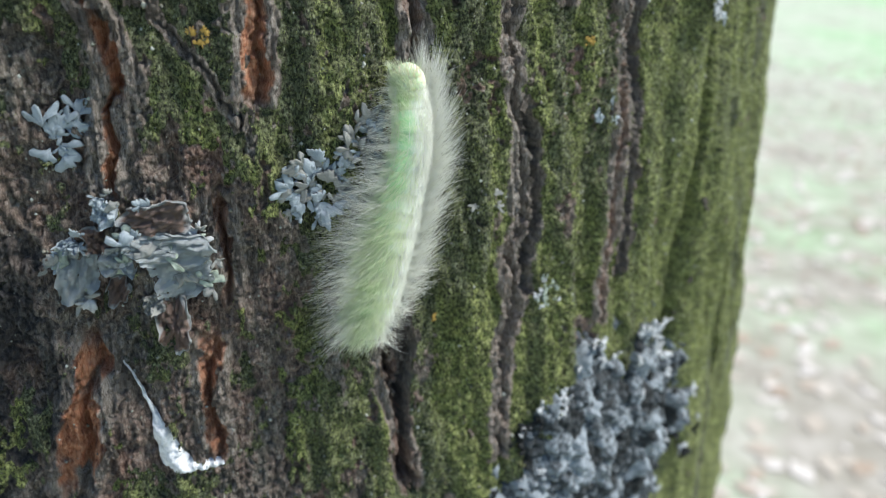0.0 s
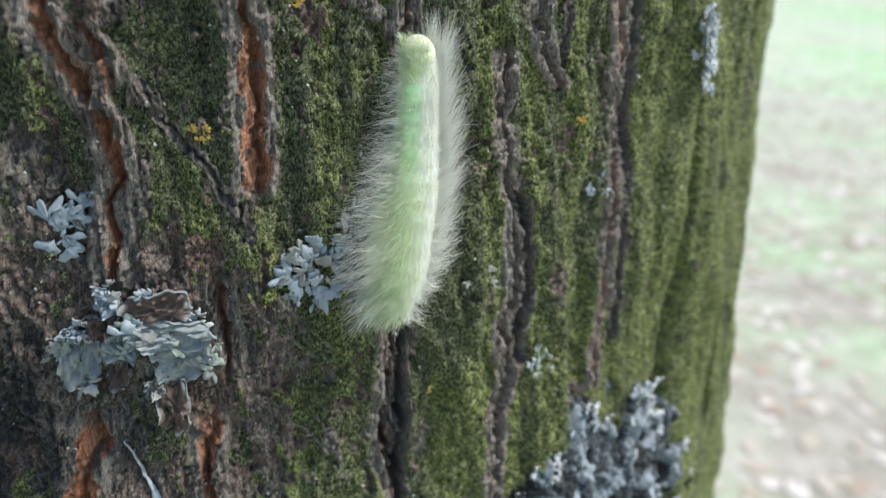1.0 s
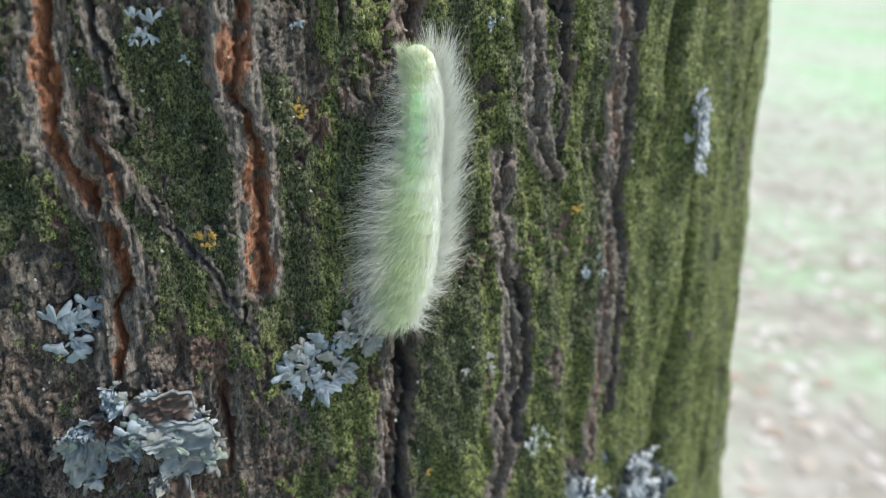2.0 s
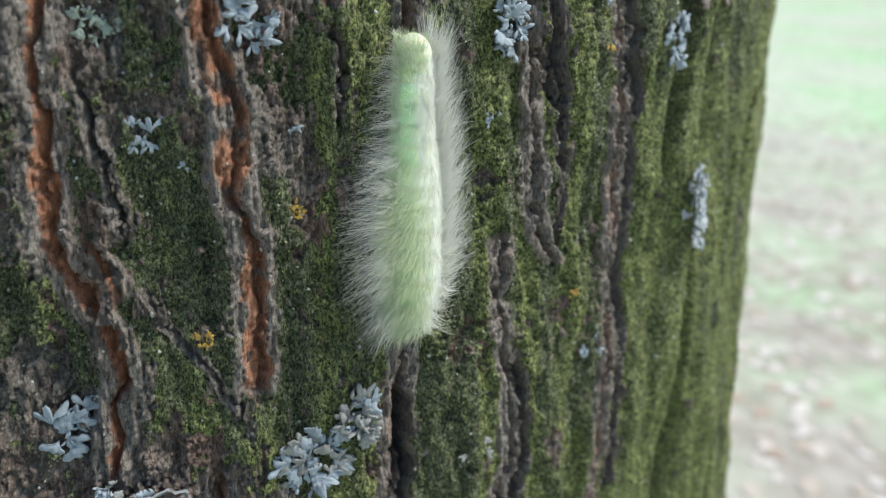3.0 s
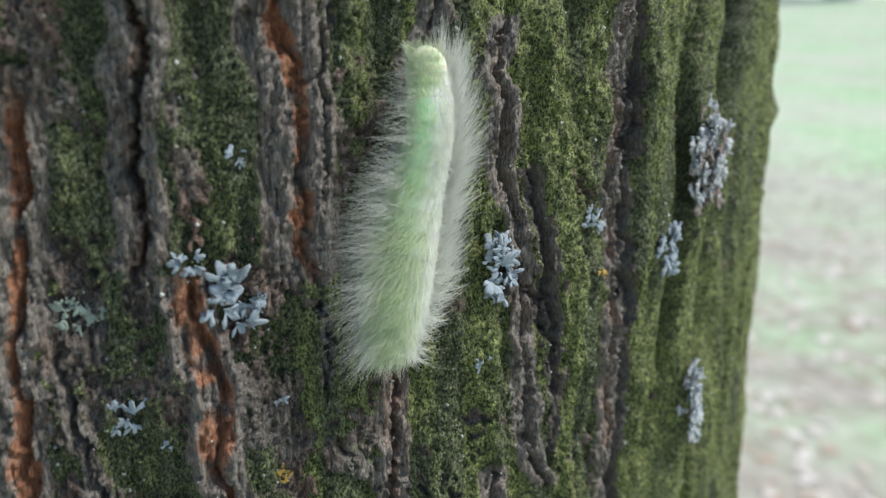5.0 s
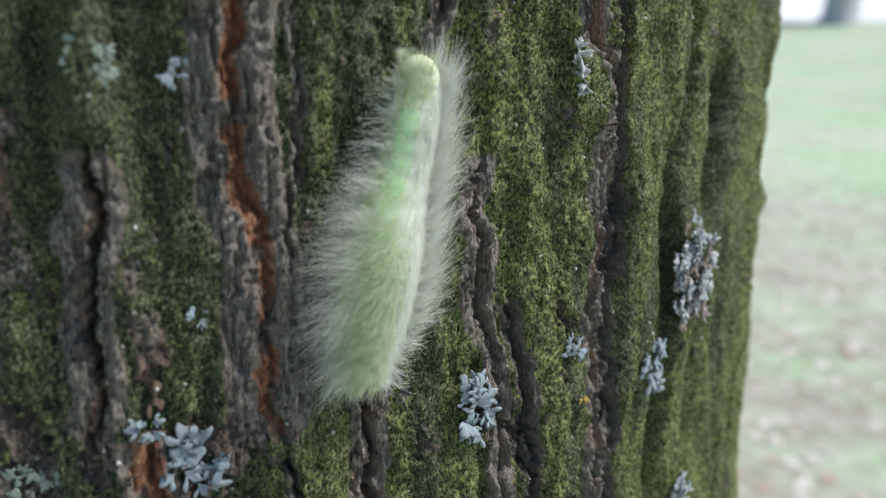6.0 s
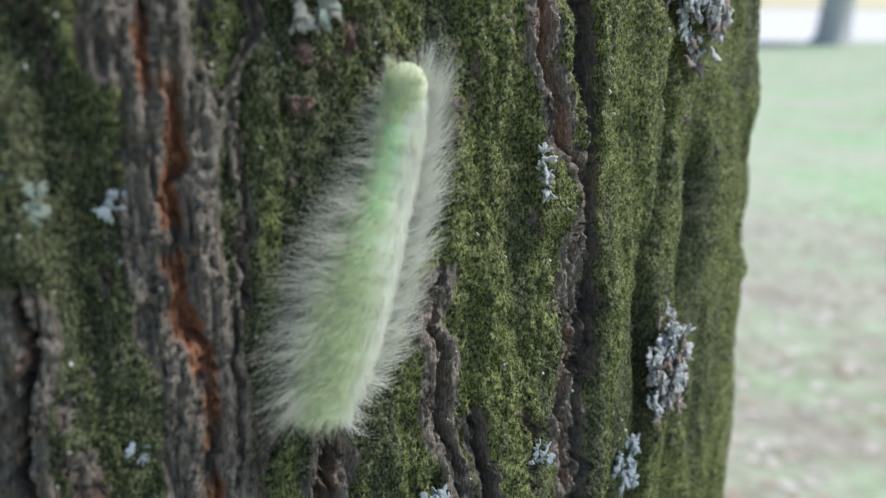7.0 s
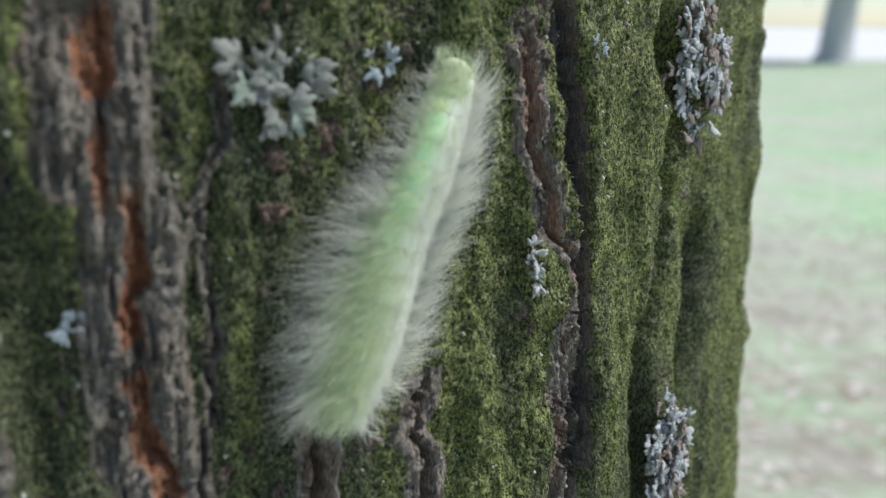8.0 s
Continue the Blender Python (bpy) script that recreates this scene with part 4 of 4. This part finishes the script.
def plate_mesh(seed, curl=0.25, na=22, nr=5):
    """A ragged plate of bark about 1 m across with an uneven, curled and wrinkled rim."""
    rng = np.random.default_rng(seed)
    a = np.linspace(0, 2 * math.pi, na + 1)[:-1]
    square = 0.5 * (np.abs(np.cos(a)) ** 4 + np.abs(np.sin(a)) ** 4) ** -0.25
    edge = square * (1 + 0.45 * fbm(np.cos(a) * 1.6 + seed, np.sin(a) * 1.6, 7, 3, 0.55) + rng.normal(0, 0.008, na))
    top = []
    for r in np.linspace(0.04, 1, nr):
        x, y = np.cos(a) * edge * r, np.sin(a) * edge * r
        z = 0.12 + curl * r ** 3 * (0.5 * np.sin(a * 2 + seed) + 0.4 * np.sin(a * 5 + 2 * seed)) + 0.3 * fbm(x * 4 + seed, y * 4, 9, 3, 0.6) + 0.2 * fbm(x * 9 + seed, y * 9, 13, 4, 0.6)
        top.append(np.stack([x, y, z], -1))
    top = np.array(top).reshape(-1, 3)
    v = np.concatenate([top, top - np.array([0, 0, 0.16])])
    n, f = na * nr, []
    for r in range(nr - 1):
        for c in range(na):
            p, q = r * na + c, r * na + (c + 1) % na
            f.append((p, q, q + na, p + na))
            f.append((n + p, n + p + na, n + q + na, n + q))
    for c in range(na):
        p, q = (nr - 1) * na + c, (nr - 1) * na + (c + 1) % na
        f.append((p, n + p, n + q, q))
    me = mesh_arrays("plate", v, np.array(f))
    rim = np.tile(np.repeat(np.linspace(0.04, 1, nr), na), 2) + 0.25 * fbm(v[:, 0] * 6 + seed, v[:, 1] * 6, 15, 2)
    me.attributes.new("rim", "FLOAT", "POINT").data.foreach_set("value", np.ascontiguousarray(rim, np.float32))
    return me


def peeling_flake():
    """The loose bark flake that grey lichen has grown over."""
    base = on_bark(47.6, -72.3)
    back = base.inverted()
    ob = new("bark_flake")
    ob.matrix_world = base
    tagged(ob, "loose peeling bark flake overgrown with pale grey lichen", "bark flake")
    rng = random.Random(8)
    for k, (s, h, w, t, lift, m) in enumerate((
            (39.6, -75.4, 5.3, 8.9, 0.6, FLAKE), (45.5, -73.3, 5.0, 4.5, 1.0, FLAKE), (44.5, -66.3, 3.5, 4.2, 1.3, LICHEN), (50.9, -67.4, 8.7, 4.8, 0.9, WORN),
            (52.2, -71.7, 11.3, 4.4, 1.5, FLAKE), (53.6, -76.2, 8.6, 7.0, 1.1, FLAKE), (51.7, -83.8, 4.4, 8.9, 0.9, WORN), (39.3, -70.7, 2.9, 2.1, 1.6, LICHEN),
            (43.1, -70.3, 3.8, 4.1, 0.8, WORN), (49.3, -79.6, 2.8, 3.0, 0.9, DULL), (44.7, -77.8, 3.3, 4.8, 0.5, WORN))):
        me = plate_mesh(k + 40, 0.35, 64, 12)
        me.materials.append(m)
        p = new("plate", me)
        p.parent = ob
        p.matrix_basis = back @ on_bark(s, h, lift) @ pose(0, 0, 0, rng.uniform(-9, 9), rng.uniform(-9, 9), rng.uniform(-10, 10)) @ Matrix.Diagonal((w * 0.00098, t * 0.00098, 0.0046, 1))
        if m is FLAKE:
            for _ in range(int(w * t / 7)):
                ds, dh = rng.uniform(-0.48, 0.48) * w, rng.uniform(-0.48, 0.48) * t
                lobe = new("lobe", lobe_of(rng.choice((LICHEN, PALE, DULL, CRUST)), rng.randrange(9)))
                lobe.parent = ob
                z = rng.uniform(1.6, 3.0) / 1000
                lobe.matrix_basis = back @ on_bark(s + ds, h + dh, lift + rng.uniform(0.3, 0.9)) @ pose(0, 0, 0, 0, 0, rng.uniform(0, 360)) @ pose(0, 0, 0, rng.uniform(-8, 16), rng.uniform(-12, 12)) @ Matrix.Diagonal((1.35 * z, z, 1.2 * z, 1))
    for k in range(16):
        s, h = rng.choice(((45.2, -64.8), (40.5, -70.5), (48.0, -70.0), (55.5, -69.8), (57.5, -74.0), (50.5, -66.0), (42.0, -79.5)))
        lobe = new("lobe", lobe_of(LICHEN if k % 3 else DULL, rng.randrange(9)))
        lobe.parent = ob
        z = rng.uniform(1.2, 2.2) / 1000
        lobe.matrix_basis = back @ on_bark(s + rng.uniform(-1, 1), h + rng.uniform(-1, 1), 1.6) @ pose(0, 0, 0, 0, 0, rng.uniform(0, 360)) @ pose(0, 0, 0, rng.uniform(5, 45)) @ Matrix.Diagonal((z, z, z, 1))


def dropping():
    """A chalky white splash with a thin tail above and a foot below."""
    line = np.array([(43.5, -89.6), (45.0, -93.8), (46.7, -99.2), (47.5, -102.9), (48.4, -107.2), (49.9, -108.9), (51.8, -109.1), (53.9, -109.3), (56.0, -109.2)])
    wide = np.array([0.08, 0.22, 0.5, 1.7, 2.0, 1.5, 0.9, 0.8, 0.5])
    t = np.linspace(0, 8, 90)
    c = np.stack([np.interp(t, range(9), line[:, 0]), np.interp(t, range(9), line[:, 1])], -1)
    w = np.interp(t, range(9), wide) * (1 + 0.35 * fbm(t * 1.7, t * 0, 19, 3))
    d = np.gradient(c, axis=0)
    d /= np.linalg.norm(d, axis=1)[:, None]
    base = on_bark(48, -102)
    back = base.inverted()
    nv, v = 9, []
    for k in range(len(t)):
        for q in np.linspace(-1, 1, nv):
            s, h = c[k] + w[k] * q * np.array([-d[k, 1], d[k, 0]])
            v.append((s, h, (1 - q * q) * (0.45 + 0.3 * w[k]) + 0.1))
    v = np.array(v)
    lift = v[:, 2] + relief(v[:, 0], v[:, 1], True)[0] * 0.55 + 0.22 * fbm(v[:, 0] / 0.9, v[:, 1] / 0.9, 21, 3)
    p = trunk_place(v[:, 0], v[:, 1], lift)
    flat = np.array(back @ TRUNK)
    p = p @ flat[:3, :3].T + flat[:3, 3]
    i, j = np.arange(len(t) - 1)[:, None] * nv, np.arange(nv - 1)[None]
    f = np.stack([i + j, i + j + 1, i + nv + j + 1, i + nv + j], -1).reshape(-1, 4)
    ob = link_mesh("dropping", mesh_arrays("dropping", p, f), WHITE)
    ob.matrix_world = base
    tagged(ob, "chalky white bird dropping dried on the bark", "dropping")


peeling_flake()
dropping()


def scatter(rng, n, s0, s1, h0, h1):
    return rng.uniform(s0, s1, n), rng.uniform(h0, h1, n)


def moss_shoots():
    """Tiny pointed leaves over the mossy bark."""
    rng = np.random.default_rng(12)
    s, h = scatter(rng, 330000, 30, 205, -128, 92)
    z, moss = relief(s, h)[:2]
    keep = rng.random(len(s)) < moss * 0.9 - 0.1
    s, h, z = s[keep], h[keep], z[keep]
    n = len(s)
    root = trunk_place(s, h, z - 0.1)
    a = s / GIRTH
    out = np.stack([np.sin(a), -np.cos(a), 0 * a], -1)
    ways = out + rng.normal(0, 0.5, (n, 3)) + np.array([0, 0, -0.55])
    ways /= np.linalg.norm(ways, axis=1)[:, None]
    side = np.cross(ways, rng.normal(size=(n, 3)))
    side /= np.linalg.norm(side, axis=1)[:, None]
    ln = rng.uniform(0.22, 0.62, n)[:, None] / 1000
    fold = np.cross(side, ways) * ln * 0.12
    v = np.stack([root, root + 0.55 * ln * ways + 0.15 * ln * side + fold, root + ln * ways, root + 0.55 * ln * ways - 0.15 * ln * side + fold], 1).reshape(-1, 3)
    b0 = (np.arange(n) * 4)[:, None, None]
    f = (b0 + np.array([[0, 1, 2], [0, 2, 3]])[None]).reshape(-1, 3)
    ob = link_mesh("moss", mesh_arrays("moss", v, f, False), MOSS)
    ob.matrix_world = TRUNK
    tagged(ob, "short green moss growing on the bark ridges", "moss", kind="stuff")


def crumbs():
    """Pale specks of crusty lichen on bark and moss."""
    rng = np.random.default_rng(15)
    s, h = scatter(rng, 4200, 22, 205, -128, 92)
    s2 = rng.normal(0, 1.2, len(s)) + np.round(s / 9) * 9
    s = np.where(rng.random(len(s)) < 0.5, s, s2)
    z = relief(s, h)[0]
    n = len(s)
    c = trunk_place(s, h, z + 0.05)
    r = (0.1 + 0.32 * rng.random(n) ** 4) / 1000
    octa = np.array([(1, 0, 0), (-1, 0, 0), (0, 1, 0), (0, -1, 0), (0, 0, 1), (0, 0, -1)], float)
    v = (c[:, None] + r[:, None, None] * octa[None] * rng.uniform(0.6, 1.4, (n, 6, 1))).reshape(-1, 3)
    tri = np.array([(0, 2, 4), (2, 1, 4), (1, 3, 4), (3, 0, 4), (2, 0, 5), (1, 2, 5), (3, 1, 5), (0, 3, 5)])
    f = ((np.arange(n) * 6)[:, None, None] + tri[None]).reshape(-1, 3)
    ob = link_mesh("lichen_crumbs", mesh_arrays("lichen_crumbs", v, f, False), CRUMB)
    ob.matrix_world = TRUNK
    tagged(ob, "pale grey crumbs of crusty lichen on the bark", "lichen", kind="stuff")


def bark_scales(tree):
    """Loose scales of dead bark along the furrows, parts of the tree."""
    rng = random.Random(77)
    plates = [plate_mesh(k, 0.22) for k in range(10)]
    for me in plates:
        me.materials.append(BARK)
        me.attributes.new("bare", "FLOAT", "POINT").data.foreach_set("value", np.full(len(me.vertices), 0.8, np.float32))
    back = TRUNK.inverted()
    for k in range(200):
        fs, fh, width, depth, raw, off, floor_shade = rng.choice(FISSURES)
        h = rng.uniform(max(fh[0], -125), min(fh[-1], 88))
        side = rng.choice((-1, 1))
        s = float(np.interp(h, fh, fs)) + side * (width * 0.9 + abs(rng.gauss(0, off * 0.3)))
        w = rng.uniform(0.6, 1.3)
        m = on_bark(s, h, 0.25) @ pose(0, 0, 0, rng.uniform(-16, 16), rng.uniform(-16, 16), rng.uniform(-25, 25))
        p = new("bark_scale", plates[k % 10])
        p.parent = tree
        p.matrix_basis = back @ m @ Matrix.Diagonal((w * 0.001, w * 0.001 * rng.uniform(1.4, 3.2), 0.0016, 1))


moss_shoots()
crumbs()
bark_scales(TREE)

# ---- what moves ----
TIMES = (0, 0.5, 1, 2.5, 3, 3.5, 4, 4.5, 6, 6.5, 7, 7.5, 8)
# stations from face to tail: girth and height on the trunk, in mm, at these times
FACE_AT = [(86.7, -48.7), (87.5, -40.9), (89.4, -32.3), (89.0, -12.0), (89.5, -3.7), (91.4, 3.6), (89.5, 13.0), (91.7, 20.6), (96.8, 46.1), (100.8, 51.8), (101.0, 59.0), (101.8, 64.9), (110.3, 70.7)]
NECK_AT = [(86.5, -58.5), (87.3, -50.5), (89.1, -42.1), (89.4, -21.5), (89.2, -13.4), (90.5, -5.8), (90.3, 3.5), (91.9, 10.9), (95.2, 36.5), (98.0, 42.1), (99.5, 48.8), (100.8, 55.0), (105.9, 60.7)]
WAIST_AT = [(84.4, -68.7), (86.4, -60.3), (88.1, -52.4), (88.9, -31.3), (89.1, -23.7), (89.3, -15.7), (89.1, -6.4), (90.6, 0.9), (92.3, 27.1), (94.4, 32.5), (96.3, 38.7), (98.0, 45.1), (101.6, 51.2)]
RUMP_AT = [(81.5, -79.3), (84.2, -70.5), (85.8, -62.5), (88.4, -42.0), (88.2, -34.1), (88.0, -25.9), (87.6, -16.7), (89.0, -9.4), (90.2, 17.3), (91.5, 22.8), (93.1, 28.6), (95.3, 35.1), (98.3, 41.2)]
TAIL_AT = [(78.7, -90.4), (80.6, -80.8), (83.7, -73.6), (86.6, -52.8), (88.0, -45.5), (87.0, -36.2), (87.0, -27.3), (87.7, -20.2), (88.8, 6.6), (89.4, 12.5), (89.6, 18.7), (92.2, 25.1), (94.8, 31.3)]
# the times at which the hump of a stride passes three fifths of the way to the face
STRIDES = (-0.7, -0.07, 0.61, 1.22, 1.9, 2.58, 3.23, 3.8, 4.33, 4.93, 5.52, 6.11, 6.74, 7.33, 7.95, 8.6)


def glide(xs, ys, x):
    """A smooth curve through the rows of ys at xs."""
    xs, ys = np.array(xs, float), np.array(ys, float)
    k = int(np.clip(np.searchsorted(xs, x, "right") - 1, 0, len(xs) - 2))

    def slope(i):
        a, b = max(i - 1, 0), min(i + 1, len(xs) - 1)
        return (ys[b] - ys[a]) / (xs[b] - xs[a])

    w = xs[k + 1] - xs[k]
    t = (x - xs[k]) / w
    return ((2 * t ** 3 - 3 * t ** 2 + 1) * ys[k] + (t ** 3 - 2 * t ** 2 + t) * w * slope(k)
            + (3 * t ** 2 - 2 * t ** 3) * ys[k + 1] + (t ** 3 - t ** 2) * w * slope(k + 1))


def hump(u, t):
    p = np.interp(t, STRIDES, range(len(STRIDES)))
    return 1.6 * sum(math.exp(-((u - 0.6 - 1.25 * (p - n)) / 0.2) ** 2) for n in range(-1, 18))


def spine(u, t):
    """The place in the trunk's space of the body's middle line, u from 1 at the face to 0 at the tail."""
    rows = [glide(TIMES, st, t) for st in (TAIL_AT, RUMP_AT, WAIST_AT, NECK_AT, FACE_AT)]
    s, h = glide((0, 0.25, 0.5, 0.75, 1), rows, u)
    return Vector(trunk_place(np.array(s), np.array(h), 3.6 + hump(u, t))), s


def ring_pose(u, t):
    p, s = spine(u, t)
    a, b = spine(min(u + 0.04, 1), t)[0], spine(max(u - 0.04, 0), t)[0]
    y = (a - b).normalized()
    z = Vector((math.sin(s / GIRTH), -math.cos(s / GIRTH), 0))
    x = y.cross(z).normalized()
    z = x.cross(y)
    m = Matrix((x, y, z)).transposed().to_4x4()
    m.translation = p
    return TRUNK @ m


def motions():
    steps = [k / 10 for k in range(81)]
    mids = {t: ring_pose(0.5, t) for t in steps}
    walk(CATERPILLAR, [(t, mids[t]) for t in steps])
    for k, ring in enumerate(RINGS):
        u = 0.948 - 0.868 * k / SEGMENTS
        walk(ring, [(t, mids[t].inverted() @ ring_pose(u, t)) for t in steps])


motions()
